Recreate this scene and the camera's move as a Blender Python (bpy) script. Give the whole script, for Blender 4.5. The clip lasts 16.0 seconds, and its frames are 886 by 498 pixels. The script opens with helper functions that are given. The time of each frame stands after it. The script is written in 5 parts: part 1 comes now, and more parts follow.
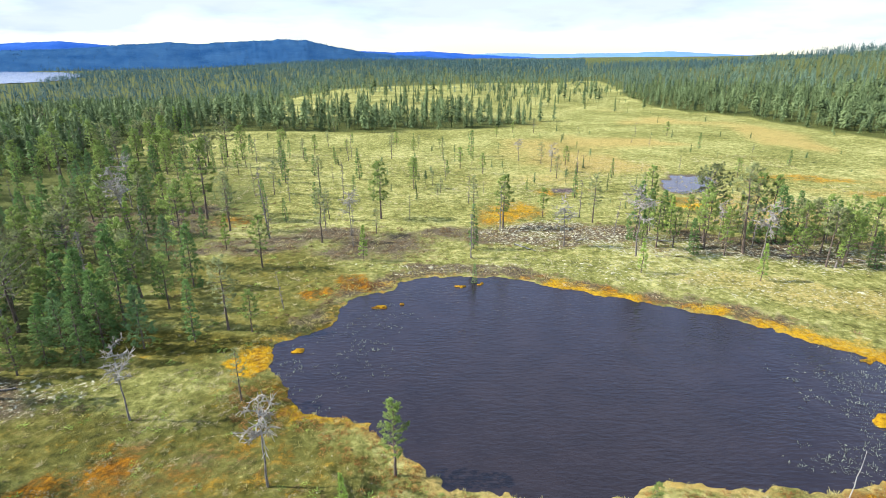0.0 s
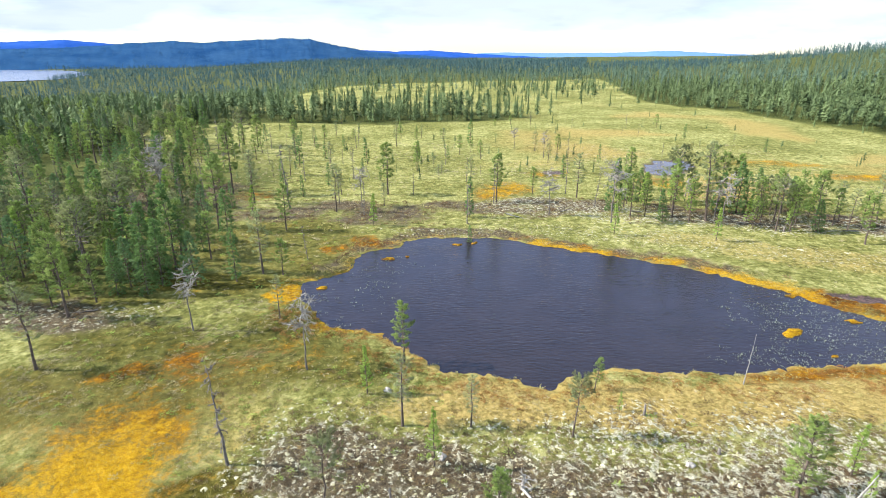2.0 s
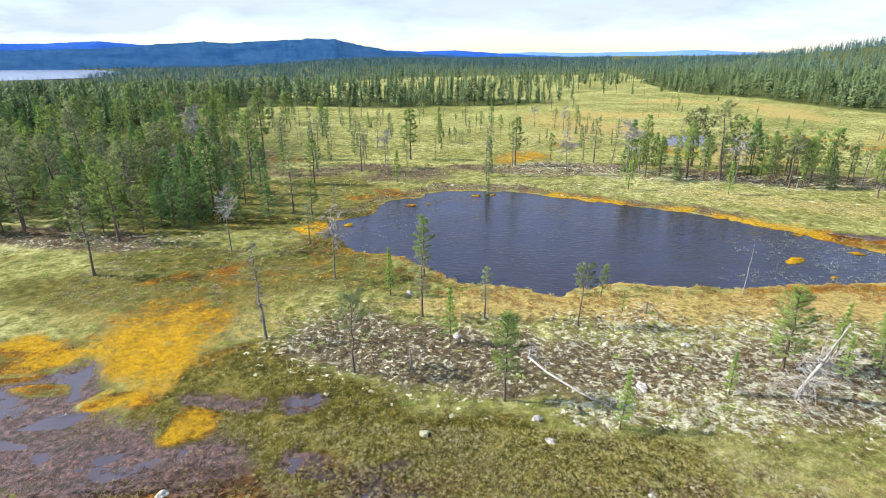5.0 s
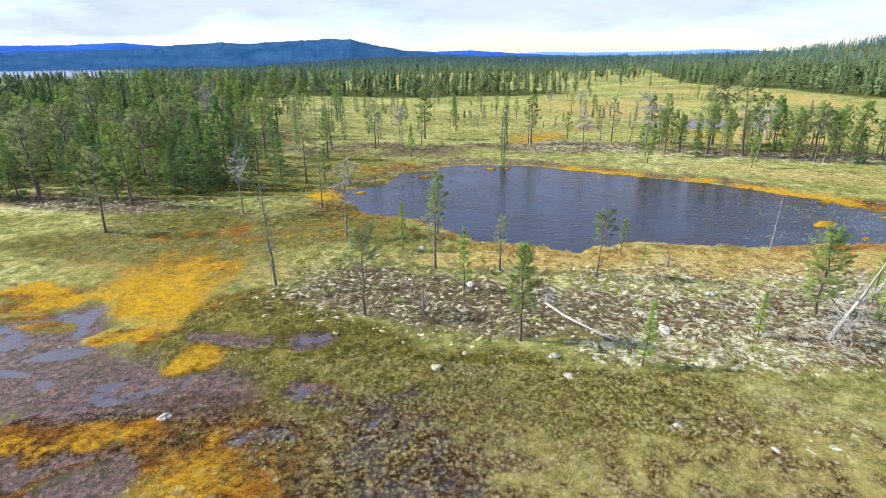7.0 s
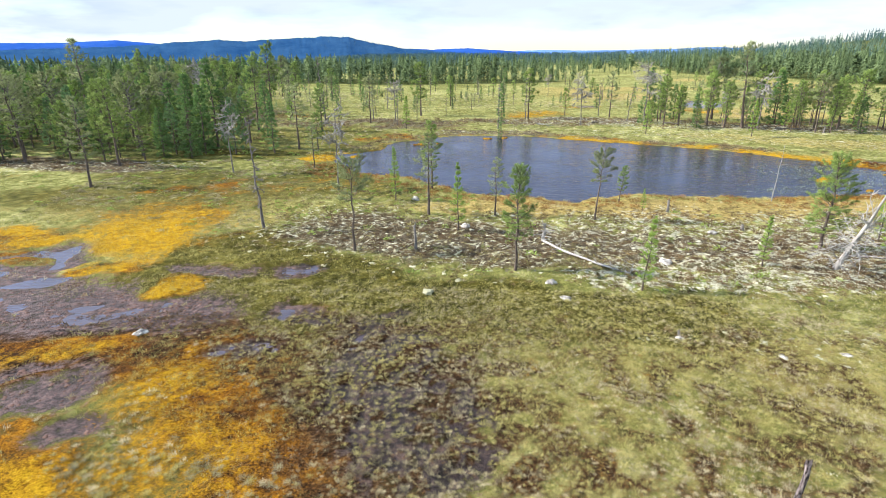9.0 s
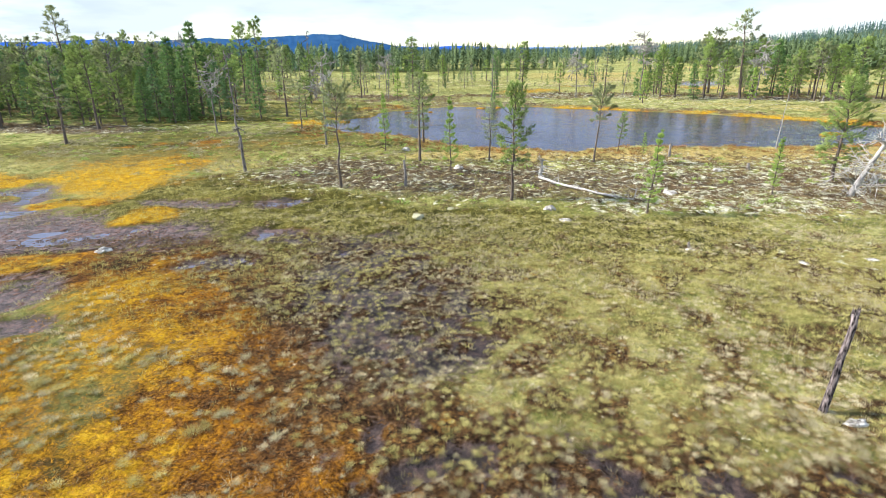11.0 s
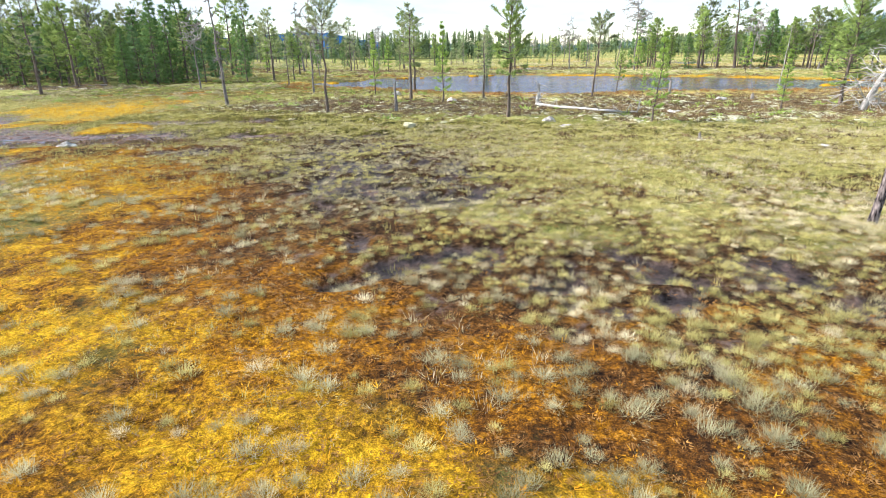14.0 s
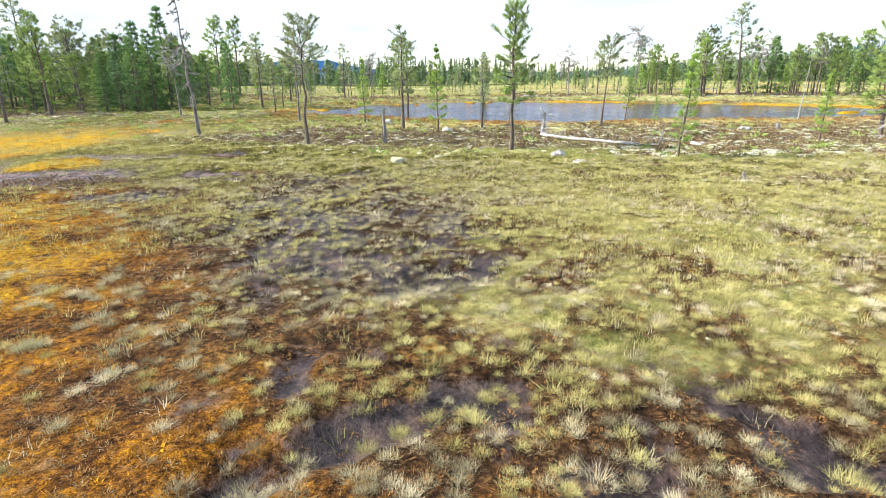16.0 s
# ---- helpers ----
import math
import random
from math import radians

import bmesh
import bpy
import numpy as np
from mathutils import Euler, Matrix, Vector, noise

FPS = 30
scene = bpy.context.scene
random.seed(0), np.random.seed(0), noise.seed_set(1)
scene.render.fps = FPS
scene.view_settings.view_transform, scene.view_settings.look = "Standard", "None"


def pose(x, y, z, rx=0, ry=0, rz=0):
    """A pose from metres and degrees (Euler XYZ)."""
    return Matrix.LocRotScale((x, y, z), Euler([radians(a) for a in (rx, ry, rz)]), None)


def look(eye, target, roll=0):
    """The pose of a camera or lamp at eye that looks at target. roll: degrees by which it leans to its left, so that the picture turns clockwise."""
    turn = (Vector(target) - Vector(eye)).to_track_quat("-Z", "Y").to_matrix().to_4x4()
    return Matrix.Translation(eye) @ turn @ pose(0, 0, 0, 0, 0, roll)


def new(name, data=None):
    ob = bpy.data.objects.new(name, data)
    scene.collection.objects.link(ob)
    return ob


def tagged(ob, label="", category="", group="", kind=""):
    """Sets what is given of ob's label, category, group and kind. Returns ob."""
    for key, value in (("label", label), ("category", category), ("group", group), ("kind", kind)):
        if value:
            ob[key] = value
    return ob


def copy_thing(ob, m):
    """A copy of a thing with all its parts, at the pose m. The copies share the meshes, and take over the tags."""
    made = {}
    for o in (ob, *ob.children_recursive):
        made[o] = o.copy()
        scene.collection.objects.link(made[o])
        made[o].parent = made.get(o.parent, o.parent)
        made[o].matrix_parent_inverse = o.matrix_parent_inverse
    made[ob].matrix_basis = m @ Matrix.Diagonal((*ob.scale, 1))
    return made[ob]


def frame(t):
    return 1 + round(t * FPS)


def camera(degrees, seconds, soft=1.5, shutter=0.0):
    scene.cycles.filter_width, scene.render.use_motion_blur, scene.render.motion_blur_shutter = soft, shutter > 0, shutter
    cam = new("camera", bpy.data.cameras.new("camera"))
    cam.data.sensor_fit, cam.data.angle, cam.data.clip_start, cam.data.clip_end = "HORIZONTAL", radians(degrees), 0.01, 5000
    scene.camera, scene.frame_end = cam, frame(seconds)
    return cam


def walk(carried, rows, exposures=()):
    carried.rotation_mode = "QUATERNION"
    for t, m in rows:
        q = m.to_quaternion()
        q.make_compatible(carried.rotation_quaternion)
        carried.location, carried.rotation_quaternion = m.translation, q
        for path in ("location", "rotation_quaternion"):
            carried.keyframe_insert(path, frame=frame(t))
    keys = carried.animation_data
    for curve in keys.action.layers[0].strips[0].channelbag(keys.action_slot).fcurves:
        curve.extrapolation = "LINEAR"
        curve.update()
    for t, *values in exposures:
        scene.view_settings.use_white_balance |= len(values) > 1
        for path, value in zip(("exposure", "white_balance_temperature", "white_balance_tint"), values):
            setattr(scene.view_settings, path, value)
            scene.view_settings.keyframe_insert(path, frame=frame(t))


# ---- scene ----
cam = camera(79.1, 16.0, 0.5)
METRES, EYE, TILT, LEAN, TURN = 42.0, 26.75, -20.0, 0.0, 0.0
ROWS = [
    (0.0, 0.0, 0.0, 0.0, 0.0, 0.0, 0.0),
    (0.5, 0.0029, -0.0708, -0.0268, -0.15, -0.0, 0.01),
    (1.0, 0.0052, -0.1461, -0.0548, -0.24, -0.07, 0.02),
    (1.5, 0.0077, -0.2117, -0.0871, -0.17, -0.09, -0.01),
    (2.0, 0.0089, -0.2599, -0.1233, 0.22, -0.06, -0.16),
    (2.5, 0.011, -0.2966, -0.1588, 0.57, -0.03, -0.25),
    (3.0, 0.0144, -0.3247, -0.1929, 0.97, -0.01, -0.38),
    (3.5, 0.0178, -0.3453, -0.2253, 1.42, -0.01, -0.48),
    (4.0, 0.0202, -0.3578, -0.2553, 1.58, -0.02, -0.49),
    (6.5, 0.0158, -0.3292, -0.371, 4.0, 0.05, -1.16),
    (7.0, 0.0196, -0.322, -0.3959, 4.04, 0.05, -1.12),
    (7.5, 0.0243, -0.3166, -0.4188, 4.01, 0.02, -1.12),
    (8.0, 0.0277, -0.3097, -0.4449, 3.97, -0.01, -1.14),
    (8.5, 0.0285, -0.3025, -0.4672, 3.87, -0.04, -1.12),
    (9.0, 0.0269, -0.2929, -0.4923, 3.81, -0.08, -1.07),
    (11.5, 0.0294, -0.239, -0.6026, 3.07, -0.25, -0.53),
    (12.0, 0.028, -0.2303, -0.6294, 2.91, -0.24, -0.45),
    (12.5, 0.0262, -0.2243, -0.6556, 2.7, -0.24, -0.35),
    (13.0, 0.0265, -0.2249, -0.6679, 2.64, -0.3, -0.32),
    (13.5, 0.0265, -0.2232, -0.6733, 2.51, -0.33, -0.25),
    (14.0, 0.0265, -0.2122, -0.6733, 2.41, -0.32, -0.21),
    (14.5, 0.0263, -0.1905, -0.6686, 2.23, -0.31, -0.16),
    (15.0, 0.026, -0.1627, -0.6597, 2.1, -0.29, -0.13),
    (15.5, 0.0252, -0.1392, -0.6496, 2.04, 0.04, -0.15),
    (16.0, 0.0258, -0.1291, -0.6453, 2.09, 2.26, -0.14),
]
walk(cam, [(t, pose(0, 0, EYE, TILT, LEAN, TURN) @ pose(METRES * x, METRES * y, METRES * z, 90 + pitch, roll, yaw)) for t, x, y, z, yaw, pitch, roll in ROWS],
     [(0.0, 1.05), (2.0, 1.07), (4.0, 1.00), (7.0, 0.93), (9.0, 1.02), (12.0, 1.16), (14.0, 1.30), (16.0, 1.40)])

# ---- world and sun ----
scene.view_settings.exposure = 0.54
SUN_EL, SUN_AZ = 38.0, 272.0   # degrees above the horizon; clockwise from +y
world = bpy.data.worlds.new("world")
scene.world = world
world.use_nodes = True
wn, wl = world.node_tree.nodes, world.node_tree.links
wn.clear()
w_out = wn.new("ShaderNodeOutputWorld")
w_bg = wn.new("ShaderNodeBackground")
w_bg.inputs["Strength"].default_value = 0.098
w_sky = wn.new("ShaderNodeTexSky")
w_sky.sky_type, w_sky.sun_disc = "NISHITA", False
w_sky.sun_elevation, w_sky.sun_rotation = radians(SUN_EL), radians(SUN_AZ)
w_sky.altitude, w_sky.air_density, w_sky.dust_density, w_sky.ozone_density = 300, 1.0, 0.15, 1.2
w_tc = wn.new("ShaderNodeTexCoord")
w_map = wn.new("ShaderNodeMapping")
w_map.inputs["Scale"].default_value = (1.0, 1.0, 4.5)
w_map.inputs["Location"].default_value = (1.9, 0.7, 0.2)
w_n = wn.new("ShaderNodeTexNoise")
w_n.inputs["Scale"].default_value, w_n.inputs["Detail"].default_value, w_n.inputs["Roughness"].default_value = 2.3, 6, 0.55
w_r = wn.new("ShaderNodeValToRGB")
w_r.color_ramp.elements[0].position, w_r.color_ramp.elements[1].position = 0.40, 0.60
w_r.color_ramp.elements[0].color, w_r.color_ramp.elements[1].color = (0.12, 0.12, 0.12, 1), (1, 1, 1, 1)
w_n2 = wn.new("ShaderNodeTexNoise")
w_n2.inputs["Scale"].default_value, w_n2.inputs["Detail"].default_value = 4.5, 5
w_r2 = wn.new("ShaderNodeValToRGB")
w_r2.color_ramp.elements[0].position, w_r2.color_ramp.elements[1].position = 0.36, 0.52
w_r2.color_ramp.elements[0].color, w_r2.color_ramp.elements[1].color = (3.4, 4.1, 5.0, 1), (4.15, 4.75, 5.35, 1)
w_mix = wn.new("ShaderNodeMix")
w_mix.data_type = "RGBA"
wl.new(w_tc.outputs["Generated"], w_map.inputs["Vector"])
wl.new(w_map.outputs["Vector"], w_n.inputs["Vector"])
wl.new(w_map.outputs["Vector"], w_n2.inputs["Vector"])
wl.new(w_n.outputs["Fac"], w_r.inputs["Fac"])
wl.new(w_n2.outputs["Fac"], w_r2.inputs["Fac"])
w_sep = wn.new("ShaderNodeSeparateXYZ")
w_low = wn.new("ShaderNodeMapRange")
w_low.inputs["From Min"].default_value, w_low.inputs["From Max"].default_value = 0.10, 0.24
w_low.inputs["To Min"].default_value, w_low.inputs["To Max"].default_value = 1.0, 0.60
w_cover = wn.new("ShaderNodeMath")
w_cover.operation = "MULTIPLY"
wl.new(w_tc.outputs["Generated"], w_sep.inputs["Vector"])
wl.new(w_sep.outputs["Z"], w_low.inputs["Value"])
wl.new(w_r.outputs["Color"], w_cover.inputs[0])
wl.new(w_low.outputs["Result"], w_cover.inputs[1])
wl.new(w_cover.outputs["Value"], w_mix.inputs["Factor"])
wl.new(w_sky.outputs["Color"], w_mix.inputs["A"])
wl.new(w_r2.outputs["Color"], w_mix.inputs["B"])
w_high = wn.new("ShaderNodeMapRange")
w_high.inputs["From Min"].default_value, w_high.inputs["From Max"].default_value = 0.11, 0.45
w_high.inputs["To Min"].default_value, w_high.inputs["To Max"].default_value = 1.0, 1.75
w_gain = wn.new("ShaderNodeVectorMath")
w_gain.operation = "SCALE"
wl.new(w_sep.outputs["Z"], w_high.inputs["Value"])
wl.new(w_mix.outputs["Result"], w_gain.inputs[0])
wl.new(w_high.outputs["Result"], w_gain.inputs["Scale"])
wl.new(w_gain.outputs["Vector"], w_bg.inputs["Color"])
wl.new(w_bg.outputs["Background"], w_out.inputs["Surface"])

sun = new("sun", bpy.data.lights.new("sun", "SUN"))
sun.data.energy, sun.data.angle, sun.data.color = 5.0, radians(0.6), (1.0, 0.96, 0.90)
_a, _e = radians(SUN_AZ), radians(SUN_EL)
sun_from = Vector((math.sin(_a) * math.cos(_e), math.cos(_a) * math.cos(_e), math.sin(_e)))
sun.matrix_world = look(sun_from * 100, (0, 0, 0))


# ---- small tools ----
def hash01(ix, iy, seed):
    h = (ix.astype(np.int64) * 374761393 + iy.astype(np.int64) * 668265263 + seed * 974711) & 0x7FFFFFFF
    h = ((h ^ (h >> 13)) * 1274126177) & 0x7FFFFFFF
    return ((h ^ (h >> 16)) & 0xFFFF) / 65535.0


def vnoise(x, y, scale, seed=0, octaves=3):
    """Value noise in 0..1 with features about 1/scale metres wide."""
    x, y = np.asarray(x, float) * scale, np.asarray(y, float) * scale
    total, amp, norm = 0.0, 1.0, 0.0
    for o in range(octaves):
        ix, iy = np.floor(x), np.floor(y)
        fx, fy = x - ix, y - iy
        fx, fy = fx * fx * (3 - 2 * fx), fy * fy * (3 - 2 * fy)
        s = seed + 17 * o
        top = hash01(ix, iy, s) * (1 - fx) + hash01(ix + 1, iy, s) * fx
        low = hash01(ix, iy + 1, s) * (1 - fx) + hash01(ix + 1, iy + 1, s) * fx
        total, norm = total + amp * (top * (1 - fy) + low * fy), norm + amp
        x, y, amp = x * 2.03 + 5.2, y * 2.03 + 1.7, amp * 0.5
    return total / norm


def step(a, b, v):
    u = np.clip((v - a) / (b - a), 0, 1)
    return u * u * (3 - 2 * u)


def blob(x, y, cx, cy, rx, ry, turn=0.0, soft=0.35):
    """A soft ellipse: 1 inside, 0 outside."""
    c, s = math.cos(radians(turn)), math.sin(radians(turn))
    u, v = ((x - cx) * c + (y - cy) * s) / rx, (-(x - cx) * s + (y - cy) * c) / ry
    return 1 - step(1 - soft, 1 + soft, np.hypot(u, v))


def blobs(x, y, rows, soft=0.35):
    out = np.zeros_like(x)
    for row in rows:
        out = np.maximum(out, blob(x, y, *row, soft=soft))
    return out


def shore(points, rounds=3):
    """A closed outline, its corners cut three times."""
    p = np.array(points, float)
    for _ in range(rounds):
        q = np.roll(p, -1, axis=0)
        p = np.stack([0.75 * p + 0.25 * q, 0.25 * p + 0.75 * q], 1).reshape(-1, 2)
    return p


def signed(x, y, poly):
    """Distance to a closed outline, negative inside."""
    a, b = poly, np.roll(poly, -1, axis=0)
    best, inside = np.full(x.shape, 1e9), np.zeros(x.shape, bool)
    for (ax, ay), (bx, by) in zip(a, b):
        dx, dy = bx - ax, by - ay
        k = np.clip(((x - ax) * dx + (y - ay) * dy) / (dx * dx + dy * dy + 1e-12), 0, 1)
        best = np.minimum(best, np.hypot(x - ax - k * dx, y - ay - k * dy))
        with np.errstate(divide="ignore", invalid="ignore"):
            inside ^= ((ay > y) != (by > y)) & (x < dx * (y - ay) / (dy if dy else 1e-12) + ax)
    return np.where(inside, -best, best)


def fast_mesh(name, verts, tris):
    """A mesh from arrays of places and triangles."""
    me = bpy.data.meshes.new(name)
    verts, tris = np.asarray(verts, np.float32), np.asarray(tris, np.int32)
    n, k = tris.shape
    me.vertices.add(len(verts))
    me.vertices.foreach_set("co", verts.ravel())
    me.loops.add(n * k)
    me.loops.foreach_set("vertex_index", tris.ravel())
    me.polygons.add(n)
    me.polygons.foreach_set("loop_start", np.arange(n, dtype=np.int32) * k)
    me.update(calc_edges=True)
    return me


def vary(me, values):
    """One number a plant or shoot, by which its colour varies."""
    me.attributes.new("own", "FLOAT", "POINT").data.foreach_set("value", np.asarray(values, np.float32))


def part(name, me, material, parent=None, label="", smooth=False):
    ob = new(name, me)
    if material and not me.materials:
        me.materials.append(material)
    if smooth:
        me.polygons.foreach_set("use_smooth", np.ones(len(me.polygons), bool))
    if parent:
        ob.parent = parent
    return tagged(ob, label=label)


# ---- materials ----
class Nodes:
    """A short hand for node materials."""

    def __init__(self, name):
        self.mat = bpy.data.materials.new(name)
        self.mat.use_nodes = True
        self.tree = self.mat.node_tree
        self.tree.nodes.clear()
        self.out = self.add("ShaderNodeOutputMaterial")

    def add(self, kind, **values):
        node = self.tree.nodes.new(kind)
        for key, value in values.items():
            node.inputs[key.replace("_", " ")].default_value = value
        return node

    def link(self, a, b):
        self.tree.links.new(a, b)

    def coord(self):
        return self.add("ShaderNodeNewGeometry").outputs["Position"]

    def noise(self, scale, detail=4, rough=0.55, vector=None):
        n = self.add("ShaderNodeTexNoise", Scale=scale, Detail=detail, Roughness=rough)
        if vector is not None:
            self.link(vector, n.inputs["Vector"])
        return n.outputs["Fac"]

    def ramp(self, fac, *stops):
        r = self.add("ShaderNodeValToRGB")
        e = r.color_ramp.elements
        while len(e) < len(stops):
            e.new(0.5)
        for el, (at, colour) in zip(e, stops):
            el.position = at
            el.color = (*colour, 1) if isinstance(colour, tuple) else (colour, colour, colour, 1)
        self.link(fac, r.inputs["Fac"])
        return r.outputs["Color"]

    def math(self, op, a, b=None, c=None, clamp=False):
        m = self.add("ShaderNodeMath")
        m.operation, m.use_clamp = op, clamp
        for i, v in enumerate((a, b, c)):
            if v is None:
                continue
            if isinstance(v, (int, float)):
                m.inputs[i].default_value = v
            else:
                self.link(v, m.inputs[i])
        return m.outputs[0]

    def mix(self, fac, a, b, blend="MIX"):
        m = self.add("ShaderNodeMix")
        m.data_type, m.blend_type = "RGBA", blend
        for key, v in (("Factor", fac), ("A", a), ("B", b)):
            if isinstance(v, (int, float)):
                m.inputs[key].default_value = v
            elif isinstance(v, tuple):
                m.inputs[key].default_value = (*v, 1)
            else:
                self.link(v, m.inputs[key])
        return m.outputs["Result"]

    def mask(self, m, n, amount=0.7, lo=0.4, hi=0.6):
        """A zone's edge broken up by a noise."""
        v = self.math("MULTIPLY_ADD", self.math("SUBTRACT", n, 0.5), amount, m)
        r = self.add("ShaderNodeMapRange")
        r.interpolation_type = "SMOOTHSTEP"
        r.inputs["From Min"].default_value, r.inputs["From Max"].default_value = lo, hi
        self.link(v, r.inputs["Value"])
        return r.outputs["Result"]

    def bump(self, height, strength, distance):
        b = self.add("ShaderNodeBump", Strength=strength, Distance=distance)
        self.link(height, b.inputs["Height"])
        return b.outputs["Normal"]

    def surface(self, colour, rough=0.8, normal=None, spec=0.3, ior=1.45):
        p = self.add("ShaderNodeBsdfPrincipled", Roughness=0.8, IOR=ior)
        p.inputs["Specular IOR Level"].default_value = spec
        if isinstance(colour, tuple):
            p.inputs["Base Color"].default_value = (*colour, 1)
        else:
            self.link(colour, p.inputs["Base Color"])
        if isinstance(rough, (int, float)):
            p.inputs["Roughness"].default_value = rough
        else:
            self.link(rough, p.inputs["Roughness"])
        if normal is not None:
            self.link(normal, p.inputs["Normal"])
        return p.outputs["BSDF"]

    def done(self, shader):
        self.link(shader, self.out.inputs["Surface"])
        return self.mat


def leafy(name, dark, light, through_light=0.42, scale=0.6, rough=0.7, up=0.52, crown=0.0):
    """Needles and blades: varied per plant, per tuft and by place, and partly lit through."""
    n = Nodes(name)
    info = n.add("ShaderNodeObjectInfo").outputs["Random"]
    isl = n.add("ShaderNodeNewGeometry").outputs["Random Per Island"]
    own = n.add("ShaderNodeAttribute")
    own.attribute_name = "own"
    place = n.noise(scale, 3, 0.5, n.coord())
    v = n.math("ADD", n.math("MULTIPLY", isl, 0.24), n.math("MULTIPLY", info, 0.16))
    v = n.math("ADD", v, n.math("MULTIPLY", own.outputs["Fac"], 0.46))
    v = n.math("ADD", v, n.math("MULTIPLY", place, 0.34), clamp=True)
    colour = n.ramp(v, (0.12, dark), (0.95, light))
    add, unit = n.add("ShaderNodeVectorMath"), n.add("ShaderNodeVectorMath")
    add.operation, unit.operation = "ADD", "NORMALIZE"
    add.inputs[1].default_value = (0, 0, up / (1.001 - up))
    facing = n.add("ShaderNodeNewGeometry").outputs["Normal"]
    if crown:      # needles face outwards from the stem, as a shoot's do
        flat, out, both = n.add("ShaderNodeVectorMath"), n.add("ShaderNodeVectorTransform"), n.add("ShaderNodeVectorMath")
        flat.operation, both.operation = "MULTIPLY", "ADD"
        flat.inputs[1].default_value = (crown, crown, 0)
        out.vector_type, out.convert_from, out.convert_to = "VECTOR", "OBJECT", "WORLD"
        n.link(n.add("ShaderNodeTexCoord").outputs["Object"], flat.inputs[0])
        n.link(flat.outputs["Vector"], out.inputs["Vector"])
        n.link(out.outputs["Vector"], both.inputs[0])
        n.link(facing, both.inputs[1])
        facing = both.outputs["Vector"]
    n.link(facing, add.inputs[0])
    n.link(add.outputs["Vector"], unit.inputs[0])
    s = n.surface(colour, rough, unit.outputs["Vector"], spec=0.06)
    tr = n.add("ShaderNodeBsdfTranslucent")
    n.link(colour, tr.inputs["Color"])
    m = n.add("ShaderNodeMixShader")
    m.inputs["Fac"].default_value = through_light
    n.link(s, m.inputs[1])
    n.link(tr.outputs["BSDF"], m.inputs[2])
    return n.done(m.outputs["Shader"])


def barky(name, low, high, scale=14.0, edges=(0.36, 0.72)):
    n = Nodes(name)
    tc = n.add("ShaderNodeTexCoord").outputs["Object"]
    mp = n.add("ShaderNodeMapping")
    mp.inputs["Scale"].default_value = (1, 1, 0.25)
    n.link(tc, mp.inputs["Vector"])
    f = n.noise(scale, 5, 0.6, mp.outputs["Vector"])
    g = n.noise(1.3, 2, 0.5, tc)
    v = n.math("ADD", n.math("MULTIPLY", f, 0.7), n.math("MULTIPLY", g, 0.4))
    colour = n.ramp(v, (edges[0], low), (edges[1], high))
    return n.done(n.surface(colour, 0.85, n.bump(f, 0.6, 0.02), spec=0.2))


M_PINE = leafy("pine_needles", (0.046, 0.090, 0.022), (0.385, 0.495, 0.140), 0.30, 0.6, 0.7, 0.25, 1.6)
M_PINE_GREY = leafy("dull_pine_needles", (0.070, 0.095, 0.042), (0.410, 0.450, 0.210), 0.32, 0.6, 0.7, 0.25, 1.6)
M_SPRUCE = leafy("spruce_needles", (0.028, 0.070, 0.028), (0.215, 0.345, 0.105), 0.25, 0.6, 0.7, 0.25, 1.6)
M_YOUNG = leafy("young_needles", (0.080, 0.160, 0.024), (0.390, 0.520, 0.120), 0.28, 0.6, 0.7, 0.25, 1.6)
M_SHRUB = leafy("shrub_leaves", (0.070, 0.130, 0.022), (0.360, 0.460, 0.110), 0.26, 0.6, 0.7, 0.25)
M_BLUISH = leafy("bluish_needles", (0.038, 0.085, 0.038), (0.200, 0.320, 0.125), 0.22)
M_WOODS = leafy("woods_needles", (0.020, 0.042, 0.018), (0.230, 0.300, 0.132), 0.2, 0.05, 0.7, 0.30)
# These three needle colours are cooled to blue to stand for distance haze.
M_HAZE_HILLWOODS = leafy("hazed_hill_needles", (0.006, 0.032, 0.075), (0.060, 0.130, 0.185), 0.1, 0.02)
M_HAZE_WOODS_FAR = leafy("hazed_far_needles", (0.018, 0.044, 0.036), (0.165, 0.240, 0.165), 0.2, 0.03, 0.7, 0.30)
M_HAZE_WOODS_LAST = leafy("hazed_last_needles", (0.022, 0.062, 0.076), (0.100, 0.170, 0.165), 0.2, 0.02, 0.7, 0.35)
M_BARK = barky("pine_bark", (0.038, 0.029, 0.025), (0.205, 0.158, 0.125))
M_DEAD = barky("grey_dead_wood", (0.045, 0.037, 0.032), (0.30, 0.265, 0.235))
M_SNAG = barky("silvery_dead_wood", (0.11, 0.096, 0.085), (0.44, 0.41, 0.37))
M_WHITE = barky("bleached_wood", (0.15, 0.135, 0.12), (0.50, 0.475, 0.44))
M_STRAW = leafy("sedge_blades", (0.098, 0.075, 0.034), (0.70, 0.60, 0.38), 0.26, 0.9, 0.7, 0.38)
M_SEDGE = leafy("green_sedge", (0.078, 0.070, 0.011), (0.55, 0.483, 0.188), 0.28, 0.4, 0.7, 0.38)
M_LAWN = leafy("lawn_sedge", (0.066, 0.068, 0.009), (0.49, 0.440, 0.145), 0.30, 0.35, 0.7, 0.38)
M_MOSS = leafy("orange_moss_tips", (0.15, 0.050, 0.005), (0.62, 0.305, 0.018), 0.25, 0.8, 0.8, 0.45)
